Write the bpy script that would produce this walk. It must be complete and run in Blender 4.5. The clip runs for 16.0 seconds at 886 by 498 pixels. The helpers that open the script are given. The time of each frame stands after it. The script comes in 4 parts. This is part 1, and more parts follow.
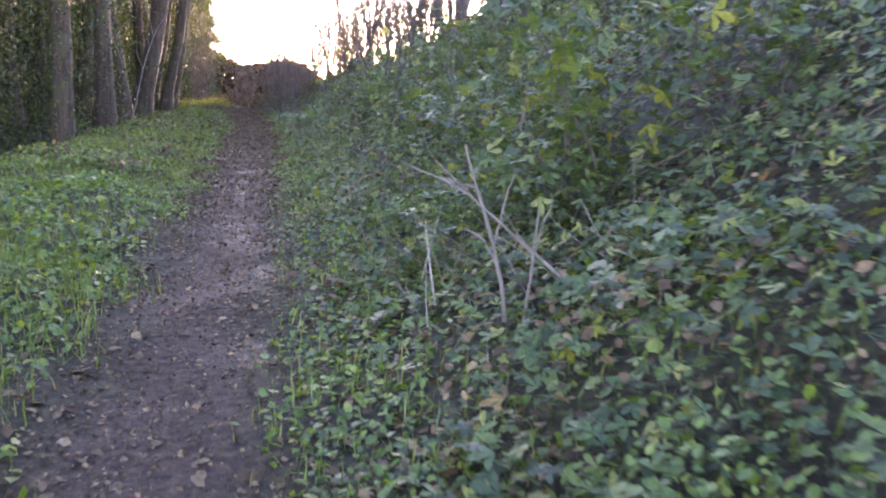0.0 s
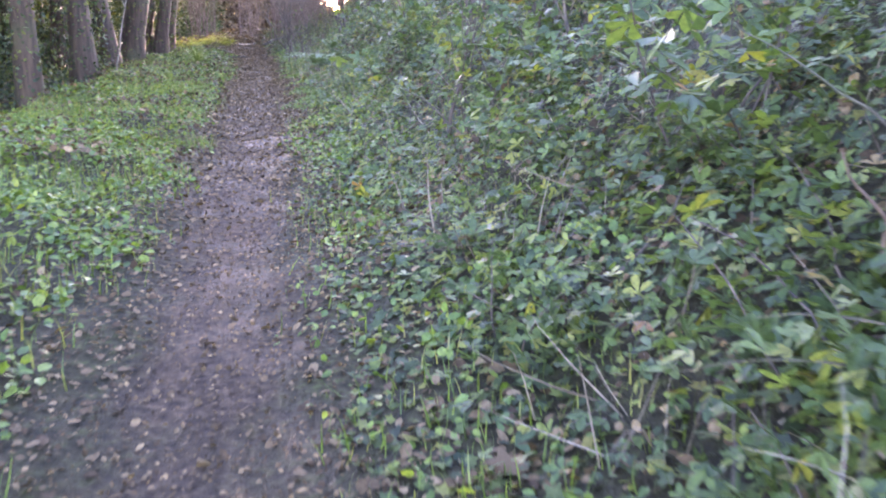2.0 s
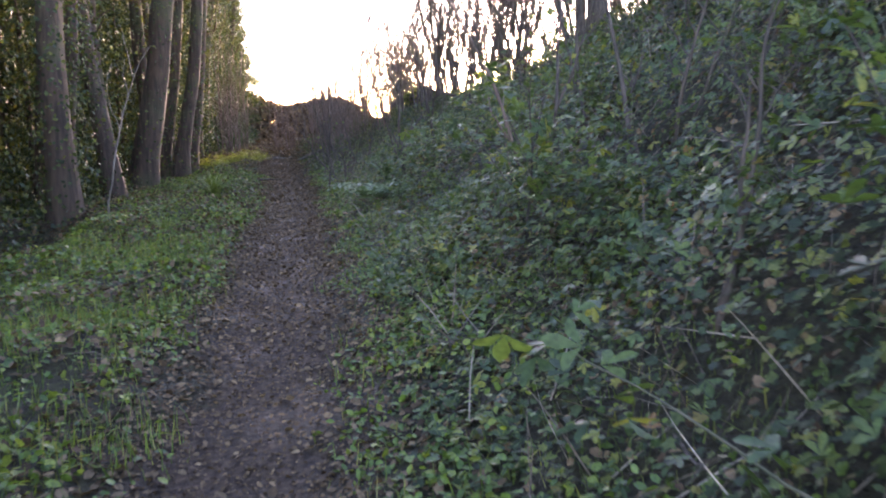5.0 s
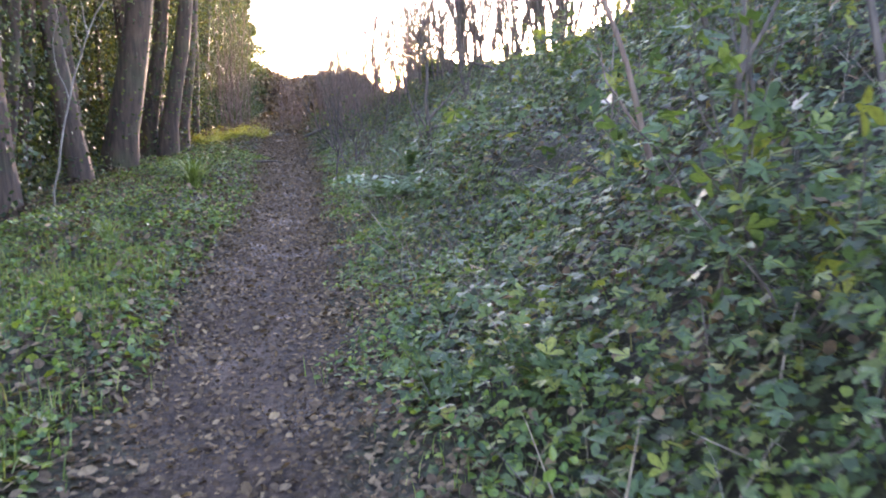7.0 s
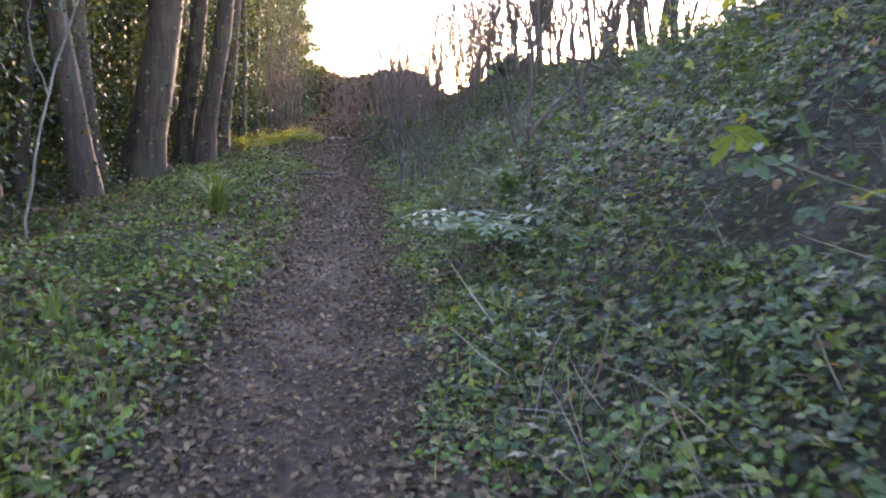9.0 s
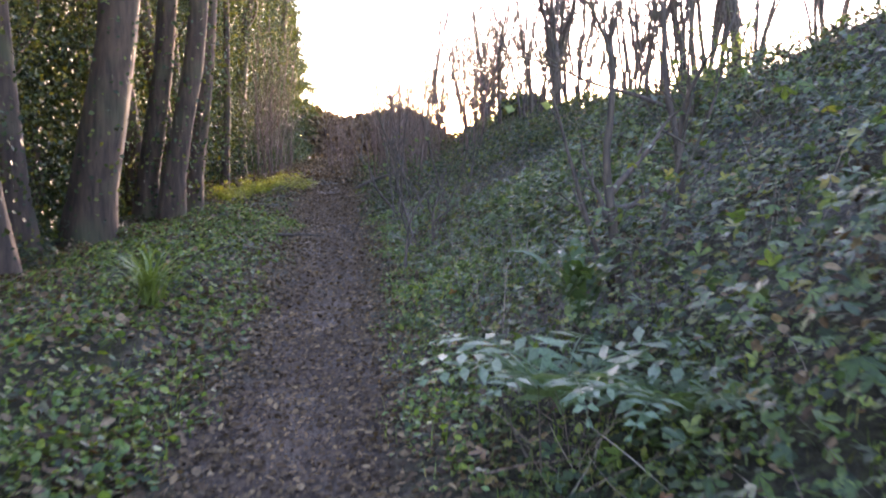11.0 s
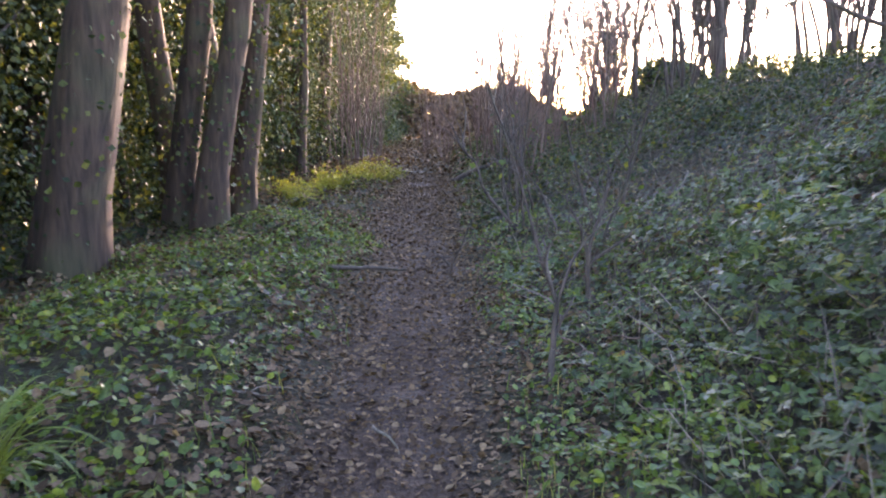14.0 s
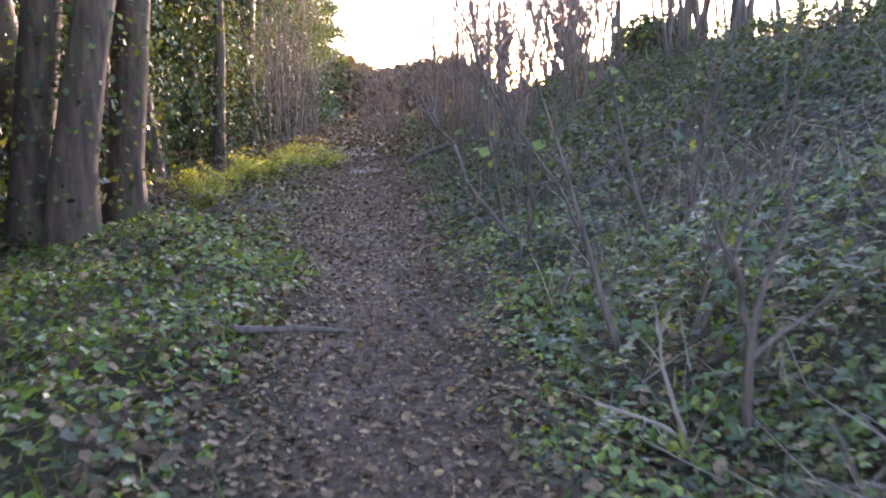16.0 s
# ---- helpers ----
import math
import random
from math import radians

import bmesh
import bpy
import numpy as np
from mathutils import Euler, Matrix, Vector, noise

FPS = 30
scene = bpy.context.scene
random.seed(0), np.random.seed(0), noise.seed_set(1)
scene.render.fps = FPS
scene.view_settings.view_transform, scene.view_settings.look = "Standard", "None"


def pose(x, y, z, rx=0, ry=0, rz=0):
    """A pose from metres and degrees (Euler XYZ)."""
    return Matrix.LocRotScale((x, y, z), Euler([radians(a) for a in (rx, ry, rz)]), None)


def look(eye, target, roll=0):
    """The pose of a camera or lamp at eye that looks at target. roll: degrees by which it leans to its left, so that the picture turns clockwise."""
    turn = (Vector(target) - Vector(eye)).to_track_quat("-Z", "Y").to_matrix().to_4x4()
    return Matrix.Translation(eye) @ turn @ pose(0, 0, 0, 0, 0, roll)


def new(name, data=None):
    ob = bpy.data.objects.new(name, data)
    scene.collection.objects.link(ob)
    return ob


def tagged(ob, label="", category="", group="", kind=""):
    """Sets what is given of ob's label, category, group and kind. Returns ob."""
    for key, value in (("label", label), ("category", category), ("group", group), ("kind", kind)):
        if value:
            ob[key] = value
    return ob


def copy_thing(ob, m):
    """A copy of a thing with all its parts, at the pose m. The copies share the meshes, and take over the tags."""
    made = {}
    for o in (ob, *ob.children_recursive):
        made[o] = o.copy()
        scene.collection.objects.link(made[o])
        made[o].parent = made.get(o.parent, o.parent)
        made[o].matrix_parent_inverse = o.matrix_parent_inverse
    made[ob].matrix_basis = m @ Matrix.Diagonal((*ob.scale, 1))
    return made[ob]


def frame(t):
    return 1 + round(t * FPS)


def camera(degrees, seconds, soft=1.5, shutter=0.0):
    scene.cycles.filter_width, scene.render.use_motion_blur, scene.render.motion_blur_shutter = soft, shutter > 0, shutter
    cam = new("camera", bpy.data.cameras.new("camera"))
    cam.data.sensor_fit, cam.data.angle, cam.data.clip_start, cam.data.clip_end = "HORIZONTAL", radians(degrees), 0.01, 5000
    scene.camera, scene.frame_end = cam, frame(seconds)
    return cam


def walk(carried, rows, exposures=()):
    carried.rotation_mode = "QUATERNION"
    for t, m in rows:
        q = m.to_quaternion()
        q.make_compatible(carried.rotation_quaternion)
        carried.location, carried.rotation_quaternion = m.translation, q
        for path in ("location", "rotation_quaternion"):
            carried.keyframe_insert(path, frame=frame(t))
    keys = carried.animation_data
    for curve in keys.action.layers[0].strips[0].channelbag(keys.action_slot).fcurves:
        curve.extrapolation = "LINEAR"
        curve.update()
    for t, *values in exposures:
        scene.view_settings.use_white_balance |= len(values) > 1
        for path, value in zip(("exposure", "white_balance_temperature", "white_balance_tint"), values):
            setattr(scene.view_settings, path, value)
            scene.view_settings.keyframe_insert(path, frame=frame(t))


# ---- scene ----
cam = camera(54.4, 16.0, soft=2.0, shutter=0.35)
PATH = [
    (0, (-0.112, -0.404, 1.212), (0.262, 1.528, 0.856), 2.9),
    (0.5, (-0.167, 0.448, 1.208), (0.204, 2.371, 0.805), 4.9),
    (1, (-0.113, 1.296, 1.199), (0.223, 3.214, 0.743), 3.9),
    (1.5, (-0.182, 2.174, 1.245), (0.129, 4.087, 0.749), 1.7),
    (2, (-0.178, 2.982, 1.249), (0.157, 4.884, 0.729), 0.3),
    (2.5, (-0.22, 3.804, 1.337), (0.138, 5.729, 0.931), -0.7),
    (3, (-0.291, 4.634, 1.439), (0.058, 6.576, 1.113), -1.3),
    (3.5, (-0.29, 5.483, 1.513), (0.006, 7.441, 1.229), -1.3),
    (4, (-0.3, 6.275, 1.553), (-0.032, 8.237, 1.276), -1.7),
    (4.2, (-0.264, 6.608, 1.521), (0.005, 8.569, 1.232), -1.9),
    (6.3, (-0.155, 9.908, 1.432), (0.088, 11.869, 1.123), -0.1),
    (6.5, (-0.141, 10.242, 1.423), (0.106, 12.199, 1.094), -0.1),
    (7, (-0.154, 11.01, 1.441), (0.084, 12.964, 1.088), -0.4),
    (7.5, (-0.132, 11.773, 1.423), (0.123, 13.721, 1.046), -0.1),
    (8, (-0.158, 12.538, 1.461), (-0.005, 14.5, 1.106), -0.4),
    (8.5, (-0.276, 13.301, 1.479), (-0.152, 15.267, 1.135), 0.1),
    (8.7, (-0.279, 13.663, 1.427), (-0.159, 15.628, 1.078), 0.3),
    (10.8, (-0.353, 16.756, 1.477), (-0.232, 18.729, 1.172), 0.1),
    (11, (-0.325, 17.077, 1.475), (-0.201, 19.056, 1.213), -0.3),
    (11.5, (-0.342, 17.903, 1.484), (-0.205, 19.884, 1.245), -0.7),
    (12, (-0.286, 18.603, 1.483), (-0.14, 20.582, 1.239), -2.0),
    (12.5, (-0.274, 19.318, 1.516), (-0.18, 21.3, 1.268), -2.4),
    (13, (-0.29, 19.964, 1.528), (-0.358, 21.947, 1.274), -1.6),
    (13.5, (-0.357, 20.756, 1.528), (-0.481, 22.733, 1.252), -1.1),
    (14, (-0.498, 21.48, 1.476), (-0.601, 23.453, 1.168), -0.7),
    (14.5, (-0.576, 22.285, 1.409), (-0.667, 24.251, 1.055), -0.2),
    (15, (-0.749, 23.081, 1.388), (-0.818, 25.049, 1.036), -0.2),
    (15.5, (-0.804, 23.889, 1.349), (-0.783, 25.856, 0.985), -0.4),
    (16, (-0.87, 24.706, 1.33), (-0.833, 26.673, 0.971), -1.4),
]
# seconds, stops, kelvin, tint
EXPOSURES = [(t, stops + 0.25, 6350 if t < 2.8 else 6380, 47 if t < 2.8 else 39) for t, stops in ((0, 4.5), (0.5, 5.05), (1, 5.2), (1.5, 5.3), (2, 5.35), (2.5, 5.35), (3, 4.75), (3.5, 3.95), (4, 3.75), (6.5, 4.75), (7.5, 4.8), (8.5, 4.5),
                                                   (11, 4.4), (12.5, 4.4), (13.5, 4.4), (14, 4.6), (14.5, 5.1), (15, 5.45), (15.5, 4.9), (16, 4.85))]
walk(cam, [(t, look(eye, target, roll)) for t, eye, target, roll in PATH], EXPOSURES)

# ---- light: low winter sun ahead, a little to the right of the path, over the bank ----
SUN_AZ, SUN_EL = radians(14.3), radians(3.0)  # from +y towards +x
world = bpy.data.worlds.new("world")
scene.world = world
world.use_nodes = True
wn = world.node_tree.nodes
sky = wn.new("ShaderNodeTexSky")
sky.sky_type, sky.sun_disc = "NISHITA", False
sky.sun_elevation, sky.sun_rotation = SUN_EL, SUN_AZ
sky.air_density, sky.dust_density, sky.ozone_density = 0.6, 0.4, 1.0
wn["Background"].inputs["Strength"].default_value = 0.15
world.node_tree.links.new(sky.outputs[0], wn["Background"].inputs["Color"])
sun = new("sun", bpy.data.lights.new("sun", "SUN"))
sun.data.energy, sun.data.angle, sun.data.color = 0.8, radians(0.6), (1.0, 0.78, 0.5)
far = Vector((math.sin(SUN_AZ) * math.cos(SUN_EL), math.cos(SUN_AZ) * math.cos(SUN_EL), math.sin(SUN_EL))) * 100
sun.matrix_world = look(far, (0, 0, 0))

rng = np.random.default_rng(7)


# ---- materials ----
def material(name):
    m = bpy.data.materials.new(name)
    m.use_nodes = True
    return m, m.node_tree.nodes, m.node_tree.links


def ramp(nodes, stops):
    r = nodes.new("ShaderNodeValToRGB")
    e = r.color_ramp.elements
    while len(e) < len(stops):
        e.new(0.5)
    for k, (p, c) in zip(e, stops):
        k.position, k.color = p, (*c, 1)
    return r


def leaf_material(name, stops, rough=0.4, through_light=0.3, vein=60, sheen=0.5):
    """A leaf whose colour varies from leaf to leaf, with fine mottling, gloss and light passing through."""
    m, n, l = material(name)
    geo = n.new("ShaderNodeNewGeometry")
    r = ramp(n, stops)
    l.new(geo.outputs["Random Per Island"], r.inputs[0])
    tex = n.new("ShaderNodeTexNoise")
    tex.inputs["Scale"].default_value = vein
    tc = n.new("ShaderNodeTexCoord")
    l.new(tc.outputs["Object"], tex.inputs["Vector"])
    mix = n.new("ShaderNodeMix")
    mix.data_type, mix.blend_type = "RGBA", "MULTIPLY"
    mix.inputs["Factor"].default_value = 0.6
    l.new(r.outputs[0], mix.inputs["A"])
    shade = ramp(n, [(0.3, (0.45, 0.45, 0.4)), (0.65, (1.25, 1.25, 1.2))])
    l.new(tex.outputs["Fac"], shade.inputs[0])
    l.new(shade.outputs[0], mix.inputs["B"])
    p = n["Principled BSDF"]
    p.inputs["Roughness"].default_value, p.inputs["Specular IOR Level"].default_value = rough, sheen
    l.new(mix.outputs["Result"], p.inputs["Base Color"])
    t = n.new("ShaderNodeBsdfTranslucent")
    warm = n.new("ShaderNodeMix")
    warm.data_type, warm.blend_type = "RGBA", "MULTIPLY"
    warm.inputs["Factor"].default_value = 1.0
    warm.inputs["B"].default_value = (2.2, 2.0, 0.7, 1)
    l.new(mix.outputs["Result"], warm.inputs["A"])
    l.new(warm.outputs["Result"], t.inputs["Color"])
    s = n.new("ShaderNodeMixShader")
    s.inputs[0].default_value = through_light
    l.new(p.outputs[0], s.inputs[1])
    l.new(t.outputs[0], s.inputs[2])
    l.new(s.outputs[0], n["Material Output"].inputs[0])
    return m


def bark_material(name, dark, light, scale=14, stretch=0.15):
    m, n, l = material(name)
    tc, mp = n.new("ShaderNodeTexCoord"), n.new("ShaderNodeMapping")
    mp.inputs["Scale"].default_value = (1, 1, stretch)
    l.new(tc.outputs["Object"], mp.inputs["Vector"])
    a, b = n.new("ShaderNodeTexNoise"), n.new("ShaderNodeTexNoise")
    a.inputs["Scale"].default_value, a.inputs["Detail"].default_value = scale, 8
    b.inputs["Scale"].default_value = 1.3
    l.new(mp.outputs[0], a.inputs["Vector"])
    l.new(tc.outputs["Object"], b.inputs["Vector"])
    r = ramp(n, [(0.3, dark), (0.7, light)])
    l.new(a.outputs["Fac"], r.inputs[0])
    moss = n.new("ShaderNodeMix")
    moss.data_type = "RGBA"
    moss.inputs["B"].default_value = (0.07, 0.085, 0.03, 1)
    k = ramp(n, [(0.5, (0, 0, 0)), (0.75, (0.6, 0.6, 0.6))])
    l.new(b.outputs["Fac"], k.inputs[0])
    l.new(k.outputs[0], moss.inputs["Factor"])
    l.new(r.outputs[0], moss.inputs["A"])
    p = n["Principled BSDF"]
    p.inputs["Roughness"].default_value = 0.85
    l.new(moss.outputs["Result"], p.inputs["Base Color"])
    bump = n.new("ShaderNodeBump")
    bump.inputs["Strength"].default_value, bump.inputs["Distance"].default_value = 0.8, 0.02
    l.new(a.outputs["Fac"], bump.inputs["Height"])
    l.new(bump.outputs[0], p.inputs["Normal"])
    return m


IVY = leaf_material("ivy_leaf", [(0.0, (0.02, 0.031, 0.016)), (0.5, (0.044, 0.064, 0.026)), (0.85, (0.085, 0.11, 0.03)), (0.96, (0.16, 0.155, 0.035)), (1.0, (0.13, 0.08, 0.04))], 0.55, 0.28, sheen=0.3)
TREE_IVY = leaf_material("tree_ivy_leaf", [(0.0, (0.018, 0.03, 0.013)), (0.5, (0.04, 0.06, 0.018)), (1.0, (0.11, 0.115, 0.022))], 0.55, 0.2, sheen=0.3)
BRAMBLE = leaf_material("bramble_leaf", [(0.0, (0.032, 0.056, 0.022)), (0.5, (0.066, 0.104, 0.032)), (0.85, (0.11, 0.148, 0.04)), (0.97, (0.2, 0.2, 0.04)), (1.0, (0.2, 0.09, 0.04))], 0.42, 0.35, sheen=0.4)
HERB = leaf_material("herb_leaf", [(0.0, (0.045, 0.08, 0.018)), (0.6, (0.092, 0.152, 0.026)), (1.0, (0.18, 0.215, 0.036))], 0.44, 0.35)
GRASS = leaf_material("grass_blade", [(0.0, (0.05, 0.085, 0.018)), (0.7, (0.108, 0.16, 0.026)), (1.0, (0.21, 0.19, 0.06))], 0.45, 0.35)
LITTER = leaf_material("dead_leaf", [(0.0, (0.045, 0.028, 0.017)), (0.5, (0.1, 0.064, 0.037)), (0.85, (0.175, 0.118, 0.07)), (1.0, (0.26, 0.175, 0.1))], 0.8, 0.12, sheen=0.2)
CANE = leaf_material("dead_cane", [(0.0, (0.07, 0.05, 0.035)), (0.6, (0.15, 0.11, 0.08)), (1.0, (0.32, 0.26, 0.2))], 0.6, 0.05)
# yellow-green shrub leaf, lightened and yellowed in its colour to look sunlit
SUNLIT_YELLOW = leaf_material("sunlit_yellow_leaf", [(0.0, (0.1, 0.14, 0.02)), (1.0, (0.24, 0.24, 0.03))], 0.4, 0.5)
FERN = leaf_material("fern_leaf", [(0.0, (0.075, 0.13, 0.06)), (1.0, (0.15, 0.21, 0.11))], 0.45, 0.3, sheen=0.4)
HART = leaf_material("harts_tongue_leaf", [(0.0, (0.03, 0.06, 0.018)), (1.0, (0.075, 0.125, 0.035))], 0.4, 0.3)
STRAP = leaf_material("strap_leaf", [(0.0, (0.06, 0.105, 0.022)), (1.0, (0.14, 0.18, 0.045))], 0.38, 0.35)
BARK = bark_material("bark", (0.026, 0.015, 0.009), (0.1, 0.059, 0.035))
TWIG = bark_material("twig_bark", (0.036, 0.027, 0.021), (0.115, 0.085, 0.064), 30)
RED_TWIG = bark_material("red_twig_bark", (0.08, 0.048, 0.035), (0.23, 0.15, 0.11), 30)
PALE = bark_material("pale_wood", (0.09, 0.07, 0.052), (0.25, 0.2, 0.155), 25)


def ground_material():
    m, n, l = material("soil_and_mud")
    tc = n.new("ShaderNodeTexCoord")
    tread = n.new("ShaderNodeAttribute")
    tread.attribute_name = "tread"
    big, small, grit = (n.new("ShaderNodeTexNoise") for _ in range(3))
    for tex, s, d in ((big, 1.6, 4), (small, 22, 6), (grit, 90, 3)):
        tex.inputs["Scale"].default_value, tex.inputs["Detail"].default_value = s, d
        l.new(tc.outputs["Object"], tex.inputs["Vector"])
    mud = ramp(n, [(0.3, (0.03, 0.021, 0.018)), (0.6, (0.084, 0.057, 0.039)), (0.8, (0.145, 0.1, 0.07))])
    soil = ramp(n, [(0.3, (0.02, 0.018, 0.012)), (0.55, (0.05, 0.045, 0.025)), (0.75, (0.075, 0.085, 0.03))])
    l.new(small.outputs["Fac"], mud.inputs[0])
    l.new(small.outputs["Fac"], soil.inputs[0])
    mix = n.new("ShaderNodeMix")
    mix.data_type = "RGBA"
    l.new(tread.outputs["Fac"], mix.inputs["Factor"])
    l.new(soil.outputs[0], mix.inputs["A"])
    l.new(mud.outputs[0], mix.inputs["B"])
    stain = n.new("ShaderNodeMix")
    stain.data_type, stain.blend_type = "RGBA", "MULTIPLY"
    stain.inputs["Factor"].default_value = 0.7
    k = ramp(n, [(0.35, (0.6, 0.58, 0.6)), (0.65, (1.15, 1.12, 1.1))])
    l.new(big.outputs["Fac"], k.inputs[0])
    l.new(mix.outputs["Result"], stain.inputs["A"])
    l.new(k.outputs[0], stain.inputs["B"])
    p = n["Principled BSDF"]
    l.new(stain.outputs["Result"], p.inputs["Base Color"])
    p.inputs["Specular IOR Level"].default_value = 0.12
    wet = ramp(n, [(0.35, (0.5, 0.5, 0.5)), (0.6, (0.85, 0.85, 0.85))])
    l.new(big.outputs["Fac"], wet.inputs[0])
    l.new(wet.outputs[0], p.inputs["Roughness"])
    add = n.new("ShaderNodeMath")
    l.new(small.outputs["Fac"], add.inputs[0])
    l.new(grit.outputs["Fac"], add.inputs[1])
    bump = n.new("ShaderNodeBump")
    bump.inputs["Strength"].default_value, bump.inputs["Distance"].default_value = 0.9, 0.03
    l.new(add.outputs[0], bump.inputs["Height"])
    l.new(bump.outputs[0], p.inputs["Normal"])
    return m


SOIL = ground_material()


# ---- the lie of the land ----
def hashed(ix, iy, seed):
    v = np.sin(ix * 127.1 + iy * 311.7 + seed * 74.7) * 43758.5453
    return v - np.floor(v)


def vnoise(x, y, size, seed=0):
    """Smooth noise from 0 to 1, with features of about that size in metres."""
    x, y = np.asarray(x, float) / size, np.asarray(y, float) / size
    ix, iy = np.floor(x), np.floor(y)
    fx, fy = x - ix, y - iy
    fx, fy = fx * fx * (3 - 2 * fx), fy * fy * (3 - 2 * fy)
    a = hashed(ix, iy, seed) * (1 - fx) + hashed(ix + 1, iy, seed) * fx
    b = hashed(ix, iy + 1, seed) * (1 - fx) + hashed(ix + 1, iy + 1, seed) * fx
    return a * (1 - fy) + b * fy


def smooth(a, b, v):
    s = np.clip((np.asarray(v, float) - a) / (b - a), 0, 1)
    return s * s * (3 - 2 * s)


def path_x(y):
    """The middle of the trodden path."""
    return np.interp(y, [-10, 4.5, 8, 11, 14, 17, 20, 24, 28, 31, 34, 38, 48, 70], [-0.5, -0.52, -0.56, -0.63, -0.6, -0.7, -0.78, -0.87, -1.07, -1.28, -1.55, -1.7, -2.5, -3.6])


def half_width(y):
    return np.interp(y, [0, 8, 11, 14, 18, 20, 24, 31, 34, 38], [0.28, 0.27, 0.34, 0.44, 0.48, 0.46, 0.41, 0.43, 0.52, 0.56])


def brow_height(y):
    return np.interp(y, [-20, 15, 19, 22.5, 25.5, 27.5, 30, 35, 40, 47, 60, 90], [3.7, 3.5, 3.15, 2.85, 2.6, 2.25, 2.1, 1.95, 2.0, 1.6, 0.7, 0.2])


def height(x, y):
    x, y = np.asarray(x, float), np.asarray(y, float)
    u = x - path_x(y)
    s = np.clip((u - 0.6) / 4.8, 0, None)
    bank = np.where(s < 1, np.minimum(s, 1) ** 1.55, 1 + 0.5 * (1 - np.exp(-1.2 * np.clip(s - 1, 0, 4))) * 0.1) * brow_height(y)
    bank = bank * (1 - 0.6 * smooth(14, 60, u))
    verge = 0.09 * smooth(0.35, 1.3, -u) + 0.03 * smooth(0.35, 0.8, u)
    depth = 1.0 - 0.85 * smooth(18.5, 22.5, y)
    ditch = -depth * smooth(-3.2, -4.7, x) + (depth * 0.8) * smooth(-6.5, -9.0, x)
    near = 1 - smooth(60, 120, np.abs(y - 20))
    lumps = (vnoise(x, y, 0.9, 1) - 0.5) * 0.1 + (vnoise(x, y, 0.3, 2) - 0.5) * 0.045
    lumps = lumps * (0.35 + 0.65 * smooth(0.3, 1.0, np.abs(u)))
    rut = -0.035 * (1 - smooth(0.15, 0.55, np.abs(u)))
    return (bank + ditch) * near + verge + lumps + rut


def slope_normals(x, y):
    e = 0.05
    dx = (height(x + e, y) - height(x - e, y)) / (2 * e)
    dy = (height(x, y + e) - height(x, y - e)) / (2 * e)
    n = np.stack([-dx, -dy, np.ones_like(dx)], -1)
    return n / np.linalg.norm(n, axis=-1, keepdims=True)


# ---- mesh helpers ----
def mesh_from(name, verts, faces, mat, smooth_faces=False):
    """verts: n x 3, faces: m x 3 or m x 4 (numpy)."""
    verts, faces = np.asarray(verts, np.float32), np.asarray(faces, np.int32)
    me = bpy.data.meshes.new(name)
    k = faces.shape[1]
    me.vertices.add(len(verts))
    me.vertices.foreach_set("co", verts.ravel())
    me.loops.add(faces.size)
    me.loops.foreach_set("vertex_index", faces.ravel())
    me.polygons.add(len(faces))
    me.polygons.foreach_set("loop_start", np.arange(0, faces.size, k, dtype=np.int32))
    me.polygons.foreach_set("loop_total", np.full(len(faces), k, np.int32))
    if smooth_faces:
        me.polygons.foreach_set("use_smooth", np.ones(len(faces), bool))
    me.update(calc_edges=True)
    me.materials.append(mat)
    return me


def part(name, me, parent, label=""):
    ob = new(name, me)
    ob.parent = parent
    return tagged(ob, label)


# leaf outlines, base at the origin, tip at +y, folded along the midrib
OVAL = (np.array([(0, 0, 0), (-0.22, 0.14, 0.07), (-0.32, 0.4, 0.1), (-0.19, 0.72, 0.05), (0, 1, -0.09), (0.19, 0.72, 0.05), (0.32, 0.4, 0.1), (0.22, 0.14, 0.07), (0, 0.45, 0)]),
        np.array([(0, 8, 1), (1, 8, 2), (2, 8, 3), (3, 8, 4), (4, 8, 5), (5, 8, 6), (6, 8, 7), (7, 8, 0)]))
LOBED = (np.array([(0, 0, 0), (-0.42, 0.05, 0.05), (-0.3, 0.32, 0.03), (-0.5, 0.6, 0.05), (-0.17, 0.62, 0.02), (0, 1.0, -0.06), (0.17, 0.62, 0.02), (0.5, 0.6, 0.05), (0.3, 0.32, 0.03), (0.42, 0.05, 0.05), (0, 0.4, 0)]),
         np.array([(0, 10, 1), (1, 10, 2), (2, 10, 3), (3, 10, 4), (4, 10, 5), (5, 10, 6), (6, 10, 7), (7, 10, 8), (8, 10, 9), (9, 10, 0)]))
HEX = (np.array([(0, 0, 0), (-0.31, 0.32, 0.06), (-0.25, 0.74, 0.04), (0, 1, -0.06), (0.25, 0.74, 0.04), (0.31, 0.32, 0.06)]), np.array([(0, 3, 2), (0, 2, 1), (0, 5, 4), (0, 4, 3)]))
DIAMOND = (np.array([(0, 0, 0), (-0.36, 0.45, 0.07), (0, 1, -0.04), (0.36, 0.45, 0.07)]), np.array([(0, 2, 1), (0, 3, 2)]))
BLADE = (np.array([(-0.03, 0, 0), (0.03, 0, 0), (-0.022, 0.45, 0.04), (0.022, 0.45, 0.04), (-0.012, 0.8, 0.14), (0.012, 0.8, 0.14), (0, 1, 0.28)]),
         np.array([(0, 1, 3), (0, 3, 2), (2, 3, 5), (2, 5, 4), (4, 5, 6)]))



